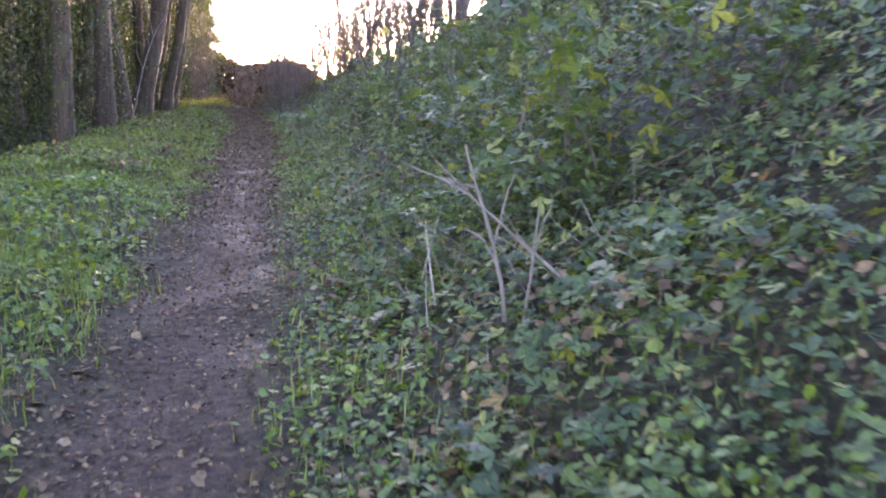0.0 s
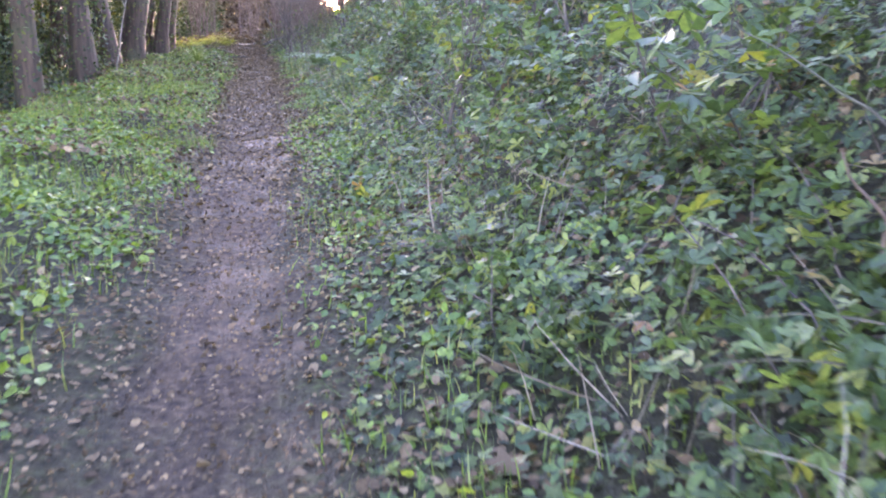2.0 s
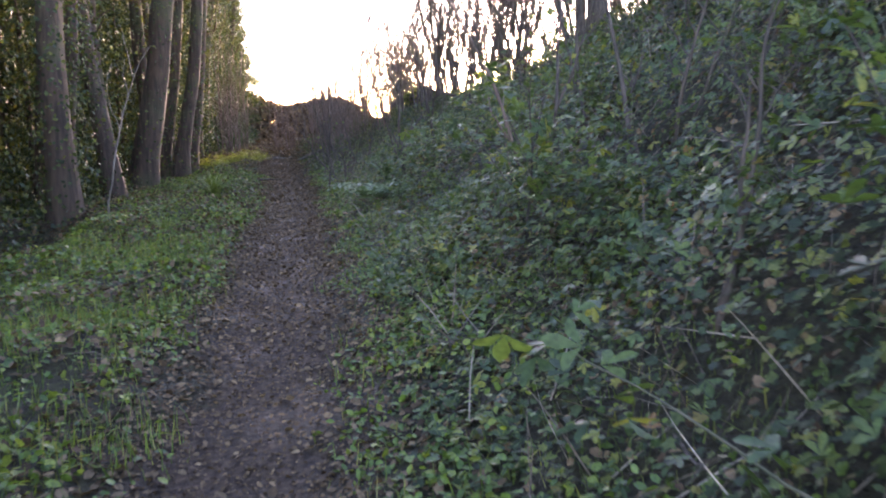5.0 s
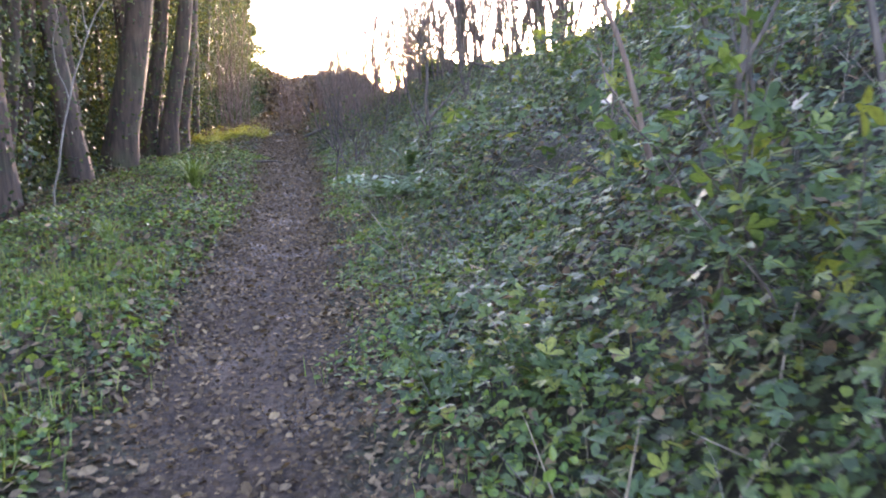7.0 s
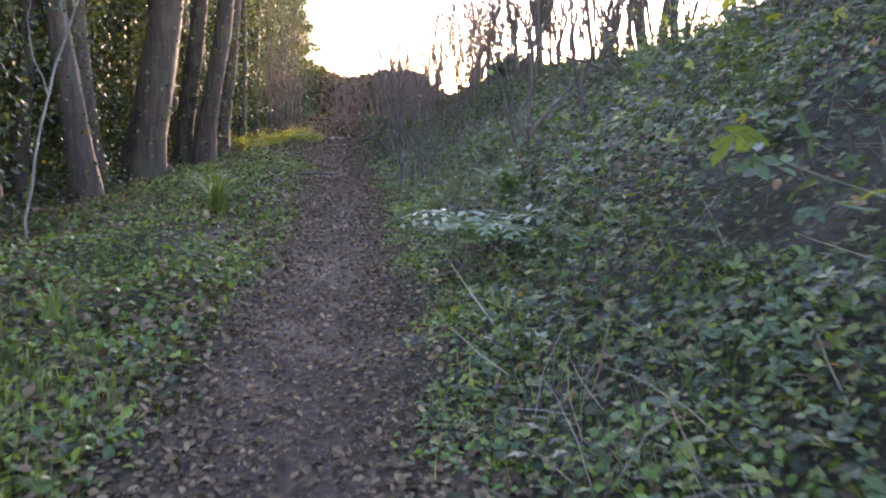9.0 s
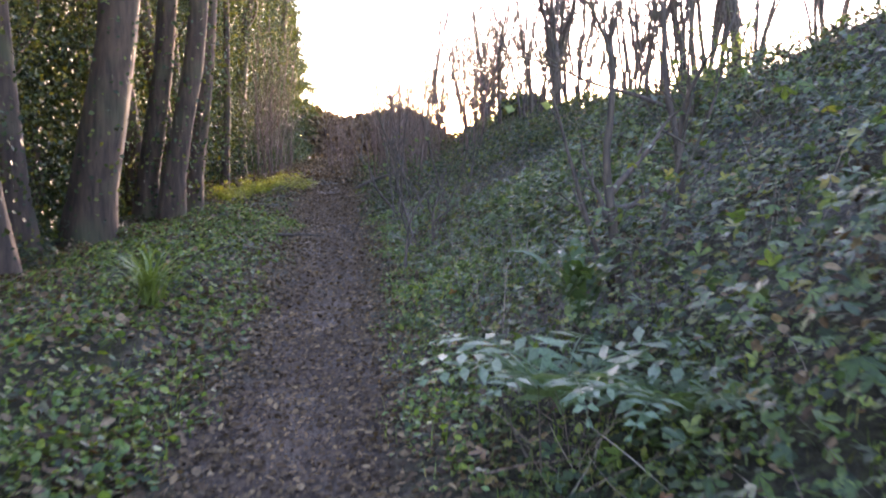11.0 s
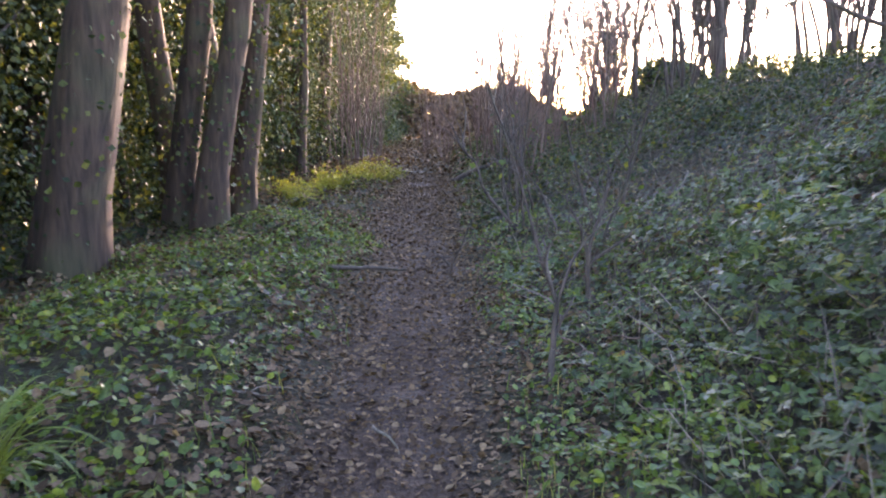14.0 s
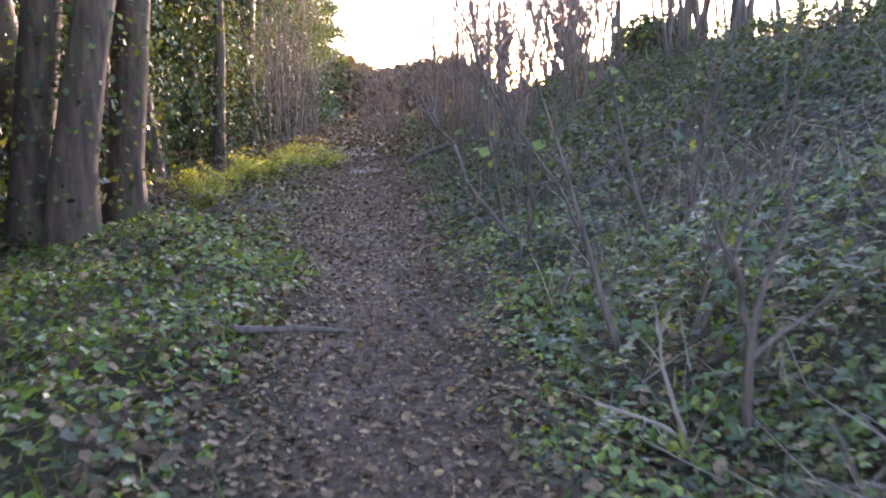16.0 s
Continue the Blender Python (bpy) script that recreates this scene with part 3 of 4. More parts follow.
# ---- bare saplings, thickets and trees on the brow ----
def bare_tree(name, tall, radius, stems, seed, mat, label, category="sapling", fan=0.18, twigs=7, leafy=0, tip=0.18, fine=0.004):
    r = np.random.default_rng(seed)
    root = tagged(new(name), label, category, name.replace("_", " ") + "s")
    leaf_p = []
    for s in range(stems):
        th = r.uniform(0, 2 * np.pi)
        tallness = tall * r.uniform(0.65, 1.0)
        line = wander((0.06 * math.cos(th) * stems ** 0.5, 0.06 * math.sin(th) * stems ** 0.5, -0.08), (fan * math.cos(th), fan * math.sin(th), 1), tallness, 12, 0.07, r, 0.02)
        rad = radius * r.uniform(0.7, 1.0) * np.linspace(1, tip, len(line))
        stem = part("stem", mesh_from("stem", *tube(line, rad, 7, seed + s, 0.1), mat, True), root)
        tubes = []
        for k in range(twigs):
            i = r.integers(3, len(line) - 1)
            a = r.uniform(0, 2 * np.pi)
            br = wander(line[i], (math.cos(a) * 0.7, math.sin(a) * 0.7, 0.8), tallness * r.uniform(0.12, 0.3), 6, 0.14, r, 0.03)
            tubes.append(tube(br, np.linspace(max(rad[i] * 0.6, fine), fine, len(br)), 4, k))
            for q in range(2):
                j = r.integers(2, len(br) - 1)
                b2 = wander(br[j], r.normal(0, 1, 3) + np.array([0, 0, 1.0]), tallness * r.uniform(0.05, 0.12), 4, 0.15, r)
                tubes.append(tube(b2, np.linspace(max(rad[i] * 0.35, fine), fine * 0.7, len(b2)), 3, k))
            leaf_p.append(br)
        if tubes:
            tagged(part("twig_spray", mesh_from("twig_spray", *joined(tubes), mat), stem), kind="stuff")
    if leafy:
        lp = np.concatenate(leaf_p)
        i = r.integers(0, len(lp), leafy)
        tagged(part("leaves", mesh_as_leaves("leaves", lp[i] + r.normal(0, 0.12, (leafy, 3)), r.normal(0, 1, (leafy, 3)), r.uniform(0.04, 0.09, leafy), seed, BRAMBLE), root), kind="stuff")
    return root


def plant(protos, spots):
    """Set each proto at its first spot and copies at the others. spots: kind, x, y, turn, size."""
    seen = set()
    for kind, x, y, turn, size in spots:
        m = pose(x, y, ground_z(x, y) - 0.03, 0, 0, turn) @ Matrix.Scale(size, 4)
        if kind in seen:
            copy_thing(protos[kind], m)
        else:
            seen.add(kind)
            protos[kind].matrix_basis = m


BROW = [
    bare_tree("bare_tree", 8.5, 0.065, 2, 61, TWIG, "bare dark winter tree on the brow of the bank", "tree", 0.06, 14, tip=0.25, fine=0.006),
    bare_tree("bare_tree", 7.5, 0.05, 4, 62, TWIG, "bare many-stemmed tree on the brow of the bank", "tree", 0.13, 10, tip=0.25, fine=0.006),
    bare_tree("bare_tree", 5.5, 0.032, 7, 63, TWIG, "thin bare coppice stems on the brow", "tree", 0.15, 8, tip=0.25, fine=0.006),
]
spots = []
r = np.random.default_rng(5)
for k in range(76):
    y = 14 + k * 0.6 + r.uniform(-0.5, 0.5)
    u = r.uniform(4.7, 7.6)
    spots.append((int(r.integers(0, 3)), float(path_x(y) + u), y, float(r.uniform(0, 360)), float(r.uniform(0.65, 1.2))))
plant(BROW, spots)

brow_tree = bare_tree("broad_tree", 9, 0.26, 1, 66, TWIG, "broad dark trunk standing on the bank's brow", "tree", 0.05, 12, tip=0.35, fine=0.012)
brow_tree.matrix_basis = pose(4.45, 22.7, ground_z(4.45, 22.7) - 0.1)

THICKET = [
    bare_tree("thicket_shrub", 5.2, 0.024, 6, 71, RED_TWIG, "reddish-brown bare shrub stems by the path", "shrub", 0.12, 5, tip=0.25, fine=0.005),
    bare_tree("thicket_shrub", 4.4, 0.021, 6, 72, RED_TWIG, "dense reddish-brown bare shrub", "shrub", 0.16, 5, tip=0.25, fine=0.005),
]
spots = []
for k in range(36):
    y = 35 + r.uniform(0, 22)
    u = r.uniform(1.2, 3.8)
    if y > 44.5:
        u = r.uniform(-2.6, 3.6)
    spots.append((k % 2, float(path_x(y) + u), float(y), float(r.uniform(0, 360)), float(r.uniform(0.7, 1.15))))
spots += [(0, -0.7, 42.5, 10, 0.8), (1, -0.2, 41.6, 80, 0.8), (0, 0.4, 42.8, 150, 0.9), (1, 0.1, 44.0, 220, 0.9), (0, -0.4, 45.5, 300, 0.8), (1, 0.8, 40.5, 30, 0.9)]
plant(THICKET, spots)

SAPLINGS = [
    bare_tree("sapling", 2.6, 0.028, 1, 81, TWIG, "thin bare sapling on the bank", "sapling", 0.15, 8, 14),
    bare_tree("sapling", 2.2, 0.02, 3, 82, TWIG, "bare many-stemmed sapling on the bank", "sapling", 0.3, 6, 14),
]
plant(SAPLINGS, [(0, 2.3, 15.6, 0, 1.1), (1, 1.25, 22.6, 30, 1.0), (0, 2.6, 17.2, 90, 1.2), (1, 3.0, 26.5, 100, 1.0), (0, 1.1, 14.0, 190, 0.7), (0, 3.3, 12.5, 45, 1.0), (1, 2.2, 11.0, 70, 0.8), (0, 1.9, 9.0, 10, 0.8), (0, 3.2, 21.5, 250, 1.2), (1, 0.15, 28.4, 15, 0.9), (1, -0.15, 31.3, 130, 1.0), (1, -0.2, 34.6, 290, 1.1), (1, 0.7, 30.2, 60, 1.0), (1, 2.3, 14.2, 330, 1.2)])


# ---- plants that stand out ----
def frond_fern(name, fronds, length, seed, label):
    r = np.random.default_rng(seed)
    root = tagged(new(name), label, "fern")
    for k in range(fronds):
        a = 2 * math.pi * k / fronds + r.uniform(-0.25, 0.25)
        t = np.linspace(0, 1, 22)
        ln = length * r.uniform(0.75, 1.1)
        rise = r.uniform(0.75, 1.25)
        out, up = ln * (0.25 * t + 0.7 * t ** 1.5), ln * (0.85 * rise * t - 0.7 * t ** 2.2)
        line = np.stack([out * math.cos(a), out * math.sin(a), up + 0.03], -1)
        sv, sf = tube(line, np.linspace(0.006, 0.0015, len(t)), 4)
        vs, fs = [], []
        side = np.array([-math.sin(a), math.cos(a), 0])
        o = 0
        for i in range(3, 22, 2):
            w = ln * 0.26 * math.sin(math.pi * min(1, 0.12 + 0.88 * (t[i]) ** 0.75)) + 0.012
            d = (line[min(i + 1, 21)] - line[i - 1])
            d /= np.linalg.norm(d)
            for s in (-1, 1):
                tip = line[i] + side * s * w + d * w * 0.35 + np.array([0, 0, r.uniform(-0.3, 0.1) * w])
                mid = (line[i] + tip) / 2 + np.array([0, 0, 0.008])
                h = d * ln * 0.034
                vs += [line[i], mid - h, tip, mid + h]
                fs += [(o, o + 1, o + 2, o + 3) if s > 0 else (o, o + 3, o + 2, o + 1)]
                o += 4
        v, f = joined([(sv, sf), (np.array(vs), np.array(fs))])
        part("frond", mesh_from("frond", v, f, FERN), root)
    return root


def strap_plant(name, leaves, length, width, seed, label, category, mat, up=1.2):
    r = np.random.default_rng(seed)
    root = tagged(new(name), label, category)
    for k in range(leaves):
        a = r.uniform(0, 2 * math.pi)
        ln = length * r.uniform(0.6, 1.15)
        t = np.linspace(0, 1, 9)
        reach = r.uniform(0.35, 0.9)
        line = np.stack([ln * reach * t ** 1.3 * math.cos(a), ln * reach * t ** 1.3 * math.sin(a), ln * (up * t - (0.35 + reach * 0.75) * t ** 2.4) * 0.8], -1)
        line[:, :2] += r.normal(0, 0.035, 2)
        side = np.array([-math.sin(a), math.cos(a), 0])
        w = width * np.sin(np.pi * np.clip(0.2 + 0.8 * t, 0, 1)) ** 0.6
        w[-1] = 0.001
        fold = np.array([0, 0, 1.0])
        v = np.concatenate([line - side * w[:, None] + fold * w[:, None] * 0.4, line, line + side * w[:, None] + fold * w[:, None] * 0.4])
        i = np.arange(8)
        f = np.concatenate([np.stack([i, i + 9, i + 10, i + 1], -1), np.stack([i + 9, i + 18, i + 19, i + 10], -1)])
        part("leaf", mesh_from("leaf", v, f, mat, True), root)
    return root


def at_ground(ob, x, y, turn=0, size=1.0, sink=0.02):
    ob.matrix_basis = pose(x, y, ground_z(x, y) - sink, 0, 0, turn) @ Matrix.Scale(size, 4)
    return ob


at_ground(frond_fern("fern", 13, 0.82, 91, "glossy pale green fern with broad leaflets under the bank"), 0.42, 20.7, 10, 1.0, -0.08)
at_ground(frond_fern("fern", 9, 0.55, 92, "smaller glossy green fern on the bank"), 0.78, 20.25, 40, 1.0, -0.06)
at_ground(strap_plant("harts_tongue_fern", 18, 0.52, 0.04, 93, "upright strap-leaved glossy dark green fern on the bank", "fern", HART, 1.7), 0.82, 22.15, 0, 1.1)
at_ground(strap_plant("sedge_tuft", 70, 0.62, 0.008, 94, "arching tuft of bright green sedge beside the path", "sedge", STRAP, 1.5), -2.3, 24.2, 0, 1.25)
at_ground(strap_plant("grass_tuft", 40, 0.4, 0.006, 95, "tuft of long green grass on the verge", "grass", STRAP, 1.5), -2.3, 19.3)


def bush(name, canes, tall, leaves, seed, mat, label, category, leaf=(0.055, 0.11), shape=TRIFOIL):
    r = np.random.default_rng(seed)
    root = tagged(new(name), label, category, name.replace("_", " ") + "s")
    ps = []
    for k in range(canes):
        a = r.uniform(0, 2 * math.pi)
        line = wander((r.normal(0, 0.08), r.normal(0, 0.08), -0.03), (0.5 * math.cos(a), 0.5 * math.sin(a), 1), tall * r.uniform(0.9, 1.5), 10, 0.13, r, -0.07)
        part("cane", mesh_from("cane", *tube(line, np.linspace(0.007, 0.002, len(line)), 5, k), TWIG, True), root)
        ps.append(line[2:])
    lp = np.concatenate(ps)
    i = r.integers(0, len(lp), leaves)
    p = lp[i] + r.normal(0, 0.07, (leaves, 3))
    tagged(part("leaves", scatter("leaves", shape, p, np.tile([0.0, 0, 1], (leaves, 1)), r.uniform(*leaf, leaves), mat, 0.5, 0.3, seed), root), kind="stuff")
    return root


BRAMBLES = [bush("bramble_bush", 8, 0.7, 260, 101, BRAMBLE, "green bramble with arching canes on the bank", "bramble", (0.06, 0.125)),
            bush("bramble_bush", 5, 0.55, 150, 102, BRAMBLE, "low green bramble with drooping leaves", "bramble"),
            bush("bramble_bush", 9, 1.0, 300, 103, BRAMBLE, "tall leafy bramble on the bank", "bramble")]
spots = [(0, 1.5, 3.95, 20, 0.85), (0, 1.25, 4.4, 200, 0.85), (1, 0.75, 4.3, 250, 0.8), (2, 1.6, 4.0, 0, 1.1), (0, 1.1, 4.75, 280, 1.0), (2, 1.75, 4.9, 30, 0.9), (1, 0.6, 5.7, 90, 0.9), (2, 1.6, 6.4, 150, 1.0), (0, 1.25, 7.5, 10, 0.8),
         (2, 1.2, 9.2, 60, 0.9), (0, 1.65, 9.0, 140, 1.0), (2, 2.0, 10.4, 250, 1.0), (0, 0.75, 14.3, 70, 0.75), (2, 1.4, 13.7, 330, 0.9), (1, 1.9, 13.2, 15, 1.0), (1, 0.35, 14.7, 190, 0.8), (2, 1.75, 16.4, 100, 0.9),
         (1, 0.95, 25.2, 0, 0.8), (0, 1.25, 25.9, 75, 0.8), (1, -0.15, 23.45, 160, 0.55)]
for k in range(34):
    y = r.uniform(4, 30)
    u = r.uniform(1.9, 4.8)
    spots.append((k % 3, float(path_x(y) + u), float(y), float(r.uniform(0, 360)), float(r.uniform(0.6, 1.0))))
plant(BRAMBLES, spots)

SHRUBS = [bush("leafy_shrub", 16, 0.6, 900, 111, SUNLIT_YELLOW, "low yellow-green leafy shrub beside the path, sunlight brightened into its leaf colour", "shrub", (0.05, 0.09), DIAMOND)]
plant(SHRUBS, [(0, -2.7, 40.0, 0, 0.75), (0, -2.95, 39.0, 80, 0.8), (0, -3.2, 38.0, 150, 0.8), (0, -3.4, 37.0, 210, 0.8), (0, -3.6, 35.9, 300, 0.75), (0, -3.4, 34.6, 20, 0.6), (0, -3.7, 38.6, 60, 0.9), (0, -4.0, 36.6, 110, 0.8), (0, -3.3, 40.6, 200, 0.8)])


# ---- ivy-clad stump on the brow ----
def ivy_stump():
    r = np.random.default_rng(121)
    root = tagged(new("ivy_stump"), "broad dark stump smothered in ivy on the brow", "stump")
    line = wander((0, 0, -0.3), (0.05, 0, 1), 1.0, 5, 0.04, r)
    part("trunk", mesh_from("trunk", *tube(line, np.array([0.6, 0.5, 0.47, 0.46, 0.45, 0.3]), 12, 3, 0.3), BARK, True), root)
    d = r.normal(0, 1, (2600, 3))
    d /= np.linalg.norm(d, axis=1, keepdims=True)
    p = d * np.array([0.75, 0.6, 0.5]) * (0.8 + 0.3 * vnoise(d[:, :1] * 3, d[:, 2:] * 3, 1.0, 3)) + np.array([0, 0, 0.35])
    tagged(part("ivy", mesh_as_leaves("ivy", p, d, r.uniform(0.06, 0.12, len(p)), 5, IVY), root), kind="stuff")
    root.matrix_basis = pose(3.5, 41.3, ground_z(3.5, 41.3) - 0.1)


ivy_stump()


# ---- dead wood ----
def stick(name, start, direction, length, radius, seed, mat, label, forks=2, sway=0.08, category="branch", lift=0.0):
    r = np.random.default_rng(seed)
    root = tagged(new(name), label, category)
    line = wander((0, 0, 0), direction, length, 10, sway, r, lift)
    ends = np.concatenate([[0.001], np.linspace(radius, radius * 0.4, len(line)), [0.001]])
    whole = np.concatenate([[line[0] - (line[1] - line[0]) * 0.02], line, [line[-1] + (line[-1] - line[-2]) * 0.05]])
    part("stem", mesh_from("stem", *tube(whole, ends, 7, seed, 0.2), mat, True), root)
    for k in range(forks):
        i = r.integers(3, 9)
        br = wander(line[i], r.normal(0, 0.6, 3) + np.array(direction) + np.array([0, 0, 0.4]), length * r.uniform(0.25, 0.5), 6, 0.15, r)
        part("fork", mesh_from("fork", *tube(br, np.linspace(radius * 0.5, 0.003, len(br)), 5, k), mat, True), root)
    root.matrix_basis = pose(start[0], start[1], ground_z(start[0], start[1]) + start[2])
    return root


def forked(name, x, y, stem, arms, radius, seed, mat, label, category="sapling"):
    """A small crooked stem that divides into arms; stem and arms are ways from their foot."""
    r = np.random.default_rng(seed)
    root = tagged(new(name), label, category)
    tall = float(np.linalg.norm(stem))
    line = wander((0, 0, -0.06), stem, tall + 0.06, 8, 0.06, r)
    part("stem", mesh_from("stem", *tube(line, np.linspace(radius * 1.15, radius * 0.8, len(line)), 8, seed, 0.15), mat, True), root)
    for k, (at, way) in enumerate(arms):
        i = int(round(at * (len(line) - 1)))
        arm = wander(line[i], way, float(np.linalg.norm(way)), 8, 0.13, r)
        arm_ob = part("arm", mesh_from("arm", *tube(arm, np.linspace(radius * 0.75, 0.004, len(arm)), 7, seed + k, 0.15), mat, True), root)
        twigs = [tube(tw, np.linspace(radius * 0.3, 0.0015, len(tw)), 4) for tw in
                 (wander(arm[q], np.array(way) + r.normal(0, 0.35, 3), float(np.linalg.norm(way)) * r.uniform(0.25, 0.5), 5, 0.16, r) for q in (3, 4, 5, 6, 7))]
        tagged(part("twig_spray", mesh_from("twig_spray", *joined(twigs), mat), arm_ob), kind="stuff")
    root.matrix_basis = pose(x, y, ground_z(x, y))
    return root


stick("dead_branch", (-1.95, 29.2, 0.03), (1, -0.4, 0.0), 0.72, 0.024, 131, TWIG, "dark dead stick lying across the path", 0)
stick("dead_branch", (-1.05, 30.4, 0.02), (1, 0.2, 0.1), 1.2, 0.018, 132, TWIG, "forked dead branch at the path's edge", 3)
forked("broken_branch", -0.87, 29.5, (0.05, 0.0, 0.12), [(1, (0.27, -0.05, 0.42)), (0.7, (-0.2, 0.05, 0.16))], 0.016, 146, TWIG, "dark forked branch stuck in the path's edge", "branch")
stick("leaning_branch", (-0.15, 31.4, -0.02), (-0.25, 0.1, 1), 1.7, 0.024, 133, TWIG, "crooked dark branch bending over the path", 4, 0.2)
stick("leaning_branch", (0.05, 32.0, -0.02), (-0.15, -0.05, 1), 2.2, 0.02, 154, TWIG, "dark arching stem of a leafless shrub", 5, 0.17)
stick("leaning_branch", (0.25, 30.6, -0.02), (-0.3, 0.05, 1), 1.5, 0.015, 155, TWIG, "thin dark arching shrub stem", 4, 0.22)
stick("dead_branch", (-2.78, 26.45, 0.05), (1, 0.45, 0.03), 0.75, 0.02, 156, TWIG, "brown dead branch lying among the ivy", 2, 0.07)
stick("dead_branch", (-1.06, 25.48, 0.02), (0.45, -0.9, 0.0), 0.34, 0.008, 157, PALE, "short pale stick lying on the path", 0, 0.1)
stick("bowed_branch", (3.5, 28.1, -0.02), (-0.9, -0.02, 0.55), 2.4, 0.028, 158, TWIG, "bare branch bowing out from the brow", 4, 0.06)
stick("leaning_branch", (-1.25, 40.4, 0.0), (1, 0.3, 0.6), 2.0, 0.06, 134, TWIG, "leaning dead branch beside the path", 1)
forked("forked_sapling", 0.21, 27.5, (0.03, 0.0, 0.42), [(1, (0.1, 0.05, 0.6)), (0.9, (-0.2, 0.05, 0.45)), (0.7, (0.28, 0.0, 0.3))], 0.019, 139, TWIG, "pale forked sapling rising from the bank")
forked("forked_sapling", 0.03, 27.5, (-0.03, 0.0, 0.12), [(0.6, (-0.24, -0.02, 0.3)), (1, (-0.1, 0.02, 0.42))], 0.013, 144, PALE, "low pale sapling splitting into two crooked stems")
forked("forked_sapling", -0.18, 25.9, (0.06, 0.0, 0.42), [(1, (-0.2, 0.0, 0.34)), (1, (0.14, 0.03, 0.62)), (0.6, (0.16, 0.0, 0.2))], 0.016, 135, TWIG, "pale forked sapling at the foot of the bank")
forked("bank_sapling", 1.1, 22.3, (0.04, 0.0, 0.75), [(1, (0.12, 0.05, 1.4)), (0.9, (0.45, 0.05, 0.6)), (0.6, (-0.25, 0.1, 0.4)), (0.75, (0.35, 0.0, 0.15))], 0.034, 145, TWIG, "brown sapling with spreading arms on the bank")
forked("bank_sapling", 1.66, 22.8, (0.1, 0.0, 1.0), [(1, (-0.15, 0.1, 1.6)), (0.8, (0.2, 0.0, 0.9))], 0.03, 147, TWIG, "slim bare sapling leaning over the bank")
stick("dead_sapling", (-3.8, 22.6, -0.03), (0.12, 0, 1), 3.0, 0.018, 136, PALE, "pale crooked dead sapling at the wood's edge", 3, 0.12, "sapling")
stick("leaning_branch", (1.62, 15.4, -0.04), (-0.36, 0.0, 1.3), 1.9, 0.022, 137, RED_TWIG, "slim reddish stem leaning out over the bank", 2, 0.05)
forked("bank_sapling", 1.66, 15.0, (0.03, 0.0, 0.8), [(1, (-0.1, 0.0, 1.3)), (1, (0.25, 0.05, 1.0))], 0.018, 148, TWIG, "slender bare sapling standing in the brambles")
forked("bank_sapling", 1.37, 11.2, (0.02, 0.0, 0.55), [(1, (0.05, 0.0, 0.9)), (0.8, (-0.2, 0.05, 0.6))], 0.02, 149, TWIG, "thin dark sapling among bank brambles")
forked("bank_sapling", 1.02, 9.6, (0.0, 0.0, 0.6), [(1, (-0.05, 0.0, 0.9)), (0.9, (0.2, 0.0, 0.7))], 0.015, 150, TWIG, "thin mossy sapling beside the bank's foot")
stick("dead_branch", (1.05, 4.2, 0.12), (1, 0.0, 0.02), 0.6, 0.024, 138, PALE, "pale broken branch lying on the bank", 0, 0.02)
stick("dead_branch", (0.98, 4.4, 0.12), (1, 0.0, 0.4), 0.45, 0.014, 151, PALE, "pale crooked stick lying among the brambles", 1)
stick("dead_sapling", (0.82, 2.9, -0.05), (-0.14, 0.0, 0.85), 0.85, 0.011, 140, PALE, "upright pale dead stem with side twigs", 3, 0.04)
stick("dead_sapling", (0.87, 2.88, -0.03), (0.05, 0.0, 0.6), 0.55, 0.009, 152, PALE, "short pale dead stem among the brambles", 2, 0.05)
stick("dead_sapling", (1.05, 2.86, 0.12), (-0.55, 0.04, 0.5), 0.75, 0.009, 141, PALE, "pale dead cane leaning across the bank", 2, 0.03)
stick("dead_sapling", (1.4, 5.0, -0.05), (-0.05, 0.0, 0.75), 0.8, 0.015, 153, RED_TWIG, "upright brown stem among brambles", 2, 0.04)
stick("dead_branch", (1.62, 16.5, -0.02), (0.0, 0.05, 1), 1.1, 0.012, 142, PALE, "pale crooked dead stem on the bank", 2, 0.2)

TWIGS = [stick("dead_twig", (0, 0, 0), (1, 0, 0.03), 0.6, 0.007, 150 + k, (PALE, TWIG, RED_TWIG)[k], "thin dead twig lying among the leaves", 1, 0.12, "twig") for k in range(3)]
spots = []
for k in range(48):
    y = r.uniform(2.5, 32)
    u = r.uniform(0.8, 3.6) if k % 3 else r.uniform(-2.4, -0.5)
    spots.append((k % 3, float(path_x(y) + u), float(y), float(r.uniform(0, 360)), float(r.uniform(0.5, 1.5))))
seen = set()
for kind, x, y, turn, size in spots:
    e = 0.25
    m = pose(x, y, ground_z(x, y) + (0.1 if x - path_x(y) > 0.8 else 0.025), 0, -math.degrees(math.atan2(ground_z(x + e * math.cos(radians(turn)), y + e * math.sin(radians(turn))) - ground_z(x, y), e)), turn) @ Matrix.Scale(size, 4)
    if kind in seen:
        copy_thing(TWIGS[kind], m)
    else:
        seen.add(kind)
        TWIGS[kind].matrix_basis = m


def fallen_leaf(label, seed):
    v, f = LOBED
    v = v.copy() * np.array([1, 1, 1.6])
    v[:, 2] += 0.05 * np.cos(v[:, 1] * 5 + seed)
    return tagged(new("fallen_leaf", mesh_from("fallen_leaf", v, f, LITTER)), label, "leaf", "fallen leaves")


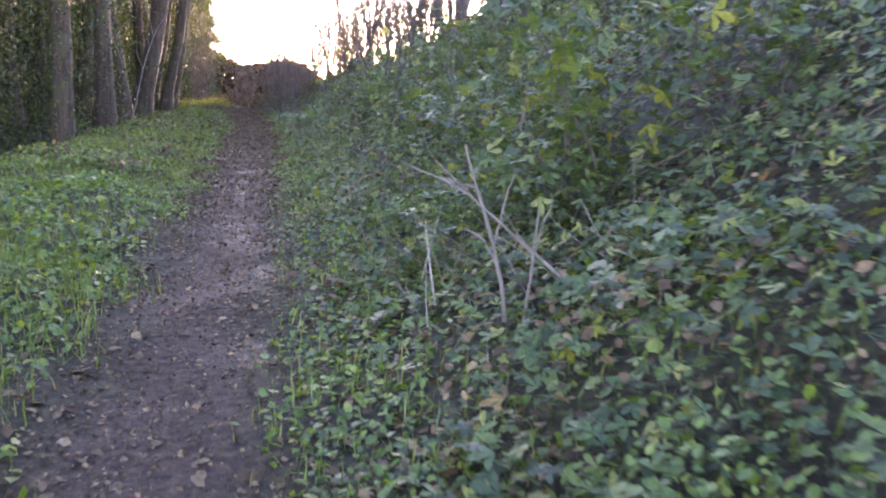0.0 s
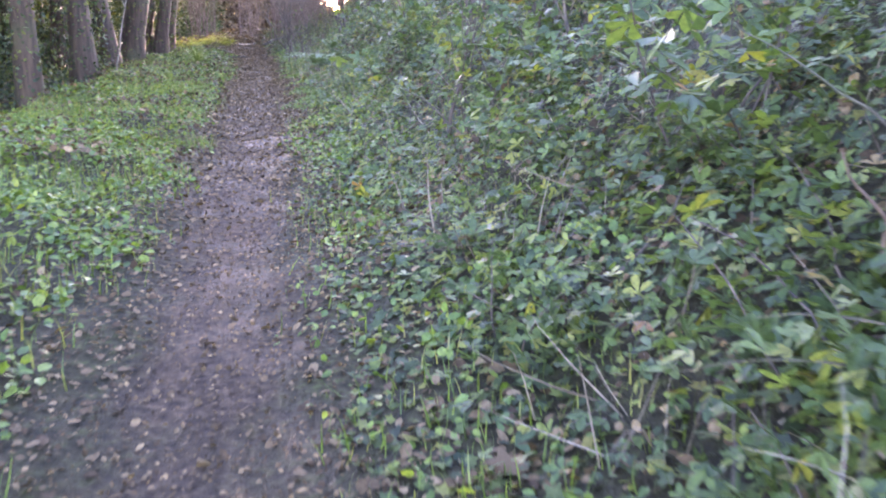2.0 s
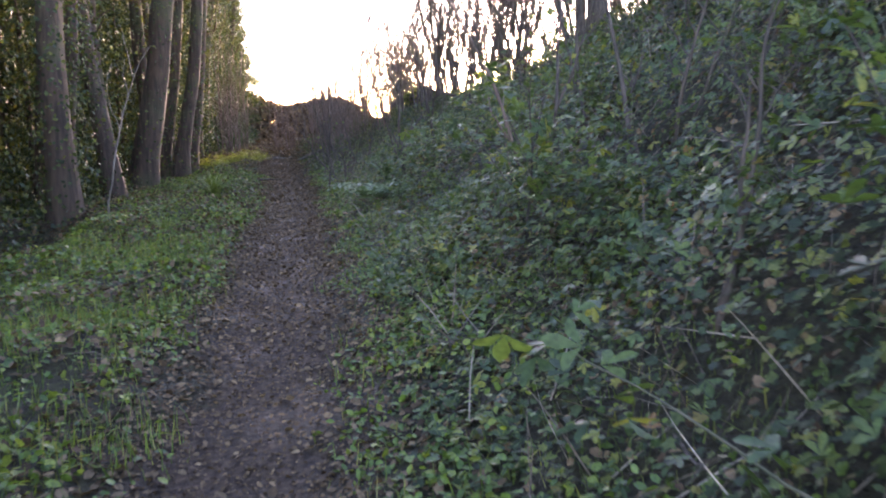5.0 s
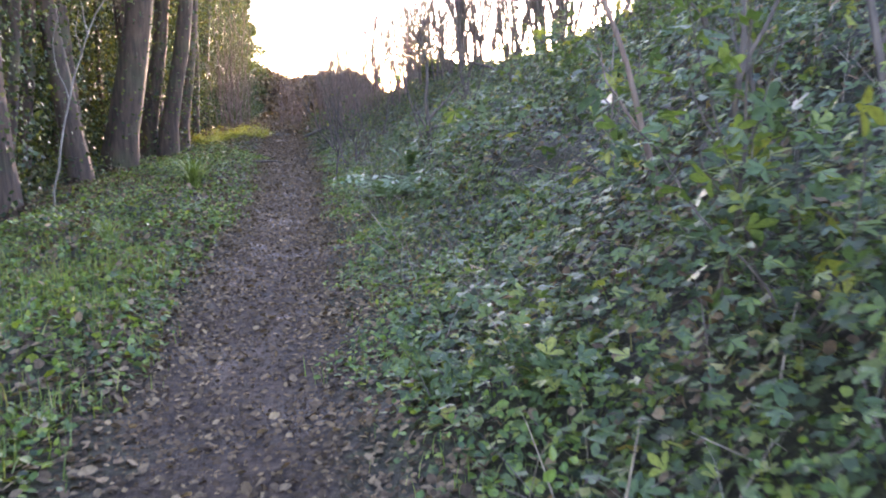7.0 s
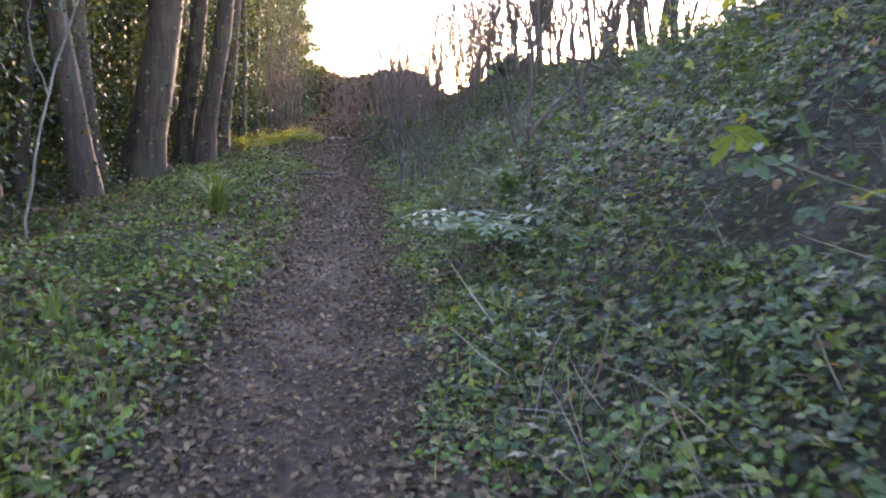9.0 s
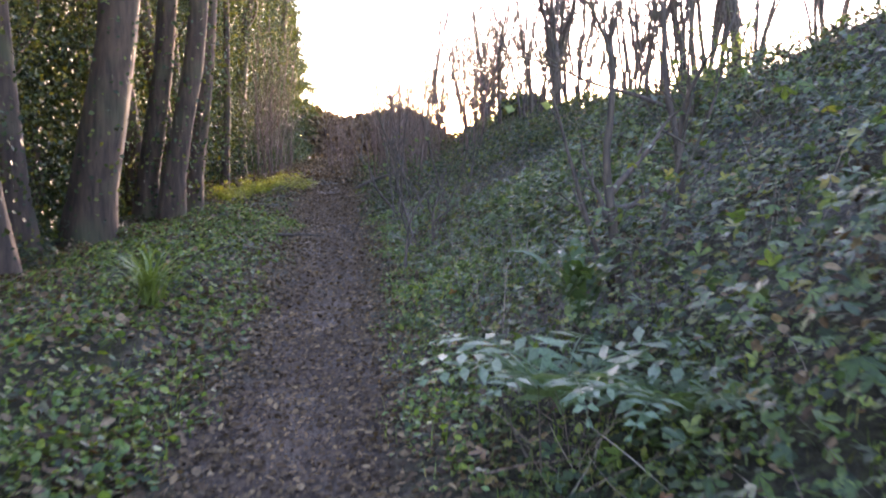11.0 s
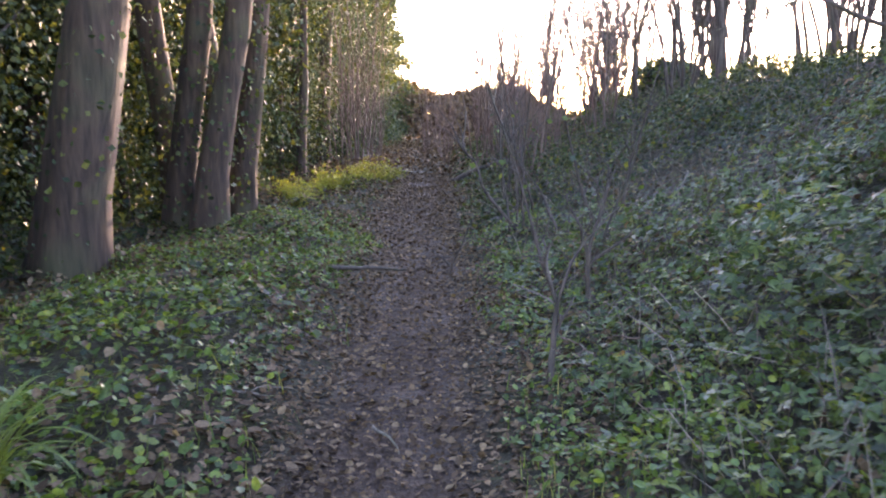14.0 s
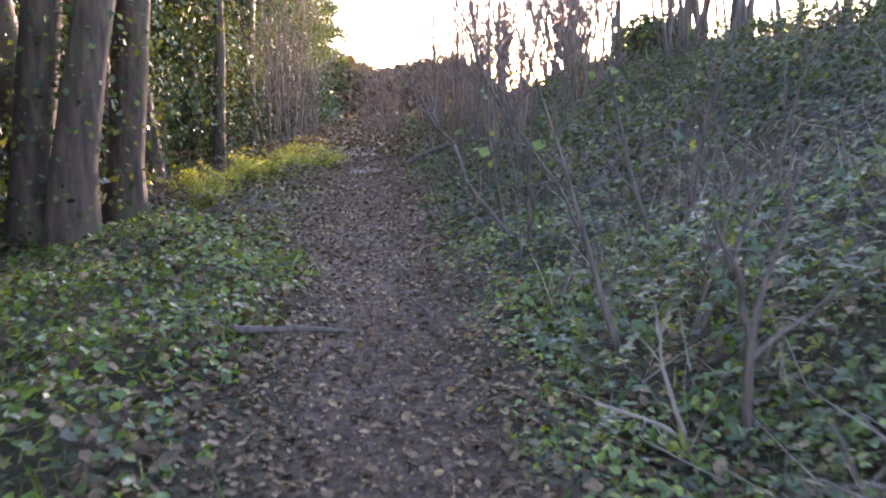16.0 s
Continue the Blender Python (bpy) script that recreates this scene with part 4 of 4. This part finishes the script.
FALLEN = [fallen_leaf("curled brown fallen leaf on the ground", k) for k in range(3)]
spots = [(0, 0.15, 4.5, 250, 0.17), (1, -0.9, 3.2, 20, 0.1), (2, 0.4, 5.0, 70, 0.12)]
for k in range(70):
    y = r.uniform(3, 31)
    spots.append((k % 3, float(path_x(y) + r.normal(0, 0.7)), float(y), float(r.uniform(0, 360)), float(r.uniform(0.07, 0.12))))
seen = set()
for kind, x, y, turn, size in spots:
    m = pose(x, y, ground_z(x, y) + (0.02 if size < 0.15 else 0.07), float(r.uniform(-15, 15)), float(r.uniform(-15, 15)), turn) @ Matrix.Scale(size, 4)
    if kind in seen:
        copy_thing(FALLEN[kind], m)
    else:
        seen.add(kind)
        FALLEN[kind].matrix_basis = m

# ---- far off ----
def far_woods():
    r = np.random.default_rng(141)
    n = 12000
    x = r.uniform(-14, 3.5, n)
    top = (2.4 + 0.9 * vnoise(x, x * 0, 3, 3) + 0.5 * vnoise(x, x * 0, 0.9, 4)) * (1 - 0.6 * smooth(1, 3.5, x))
    z = top * r.random(n) ** 0.7
    y = 76 + r.normal(0, 2, n)
    p = np.stack([x, y, z + height(x, y)], -1)
    me = scatter("far_woods", DIAMOND, p, np.tile([0, -1.0, 0.3], (n, 1)), r.uniform(0.2, 0.45, n), LITTER, 0.6, 0.3, 4)
    stuff("far_woods", me, "hazy brown winter hedgerow far beyond the path", "hedgerow")


def deep_wood():
    """The closed mass of leaves deep in the wood."""
    r = np.random.default_rng(142)
    n = 56000
    y = r.uniform(5, 95, n)
    x = -12.5 - 0.04 * y - np.abs(r.normal(0, 1.6, n))
    z = 11 * r.random(n) * (0.75 + 0.35 * vnoise(y, y * 0, 4, 7))
    me = scatter("deep_wood", DIAMOND, np.stack([x, y, z], -1), np.tile([1.0, -0.3, 0.2], (n, 1)), r.uniform(0.4, 0.85, n), TREE_IVY, 0.7, 0.3, 6)
    stuff("deep_wood", me, "dark mass of evergreen leaves deep in the wood", "woodland")


far_woods()
deep_wood()
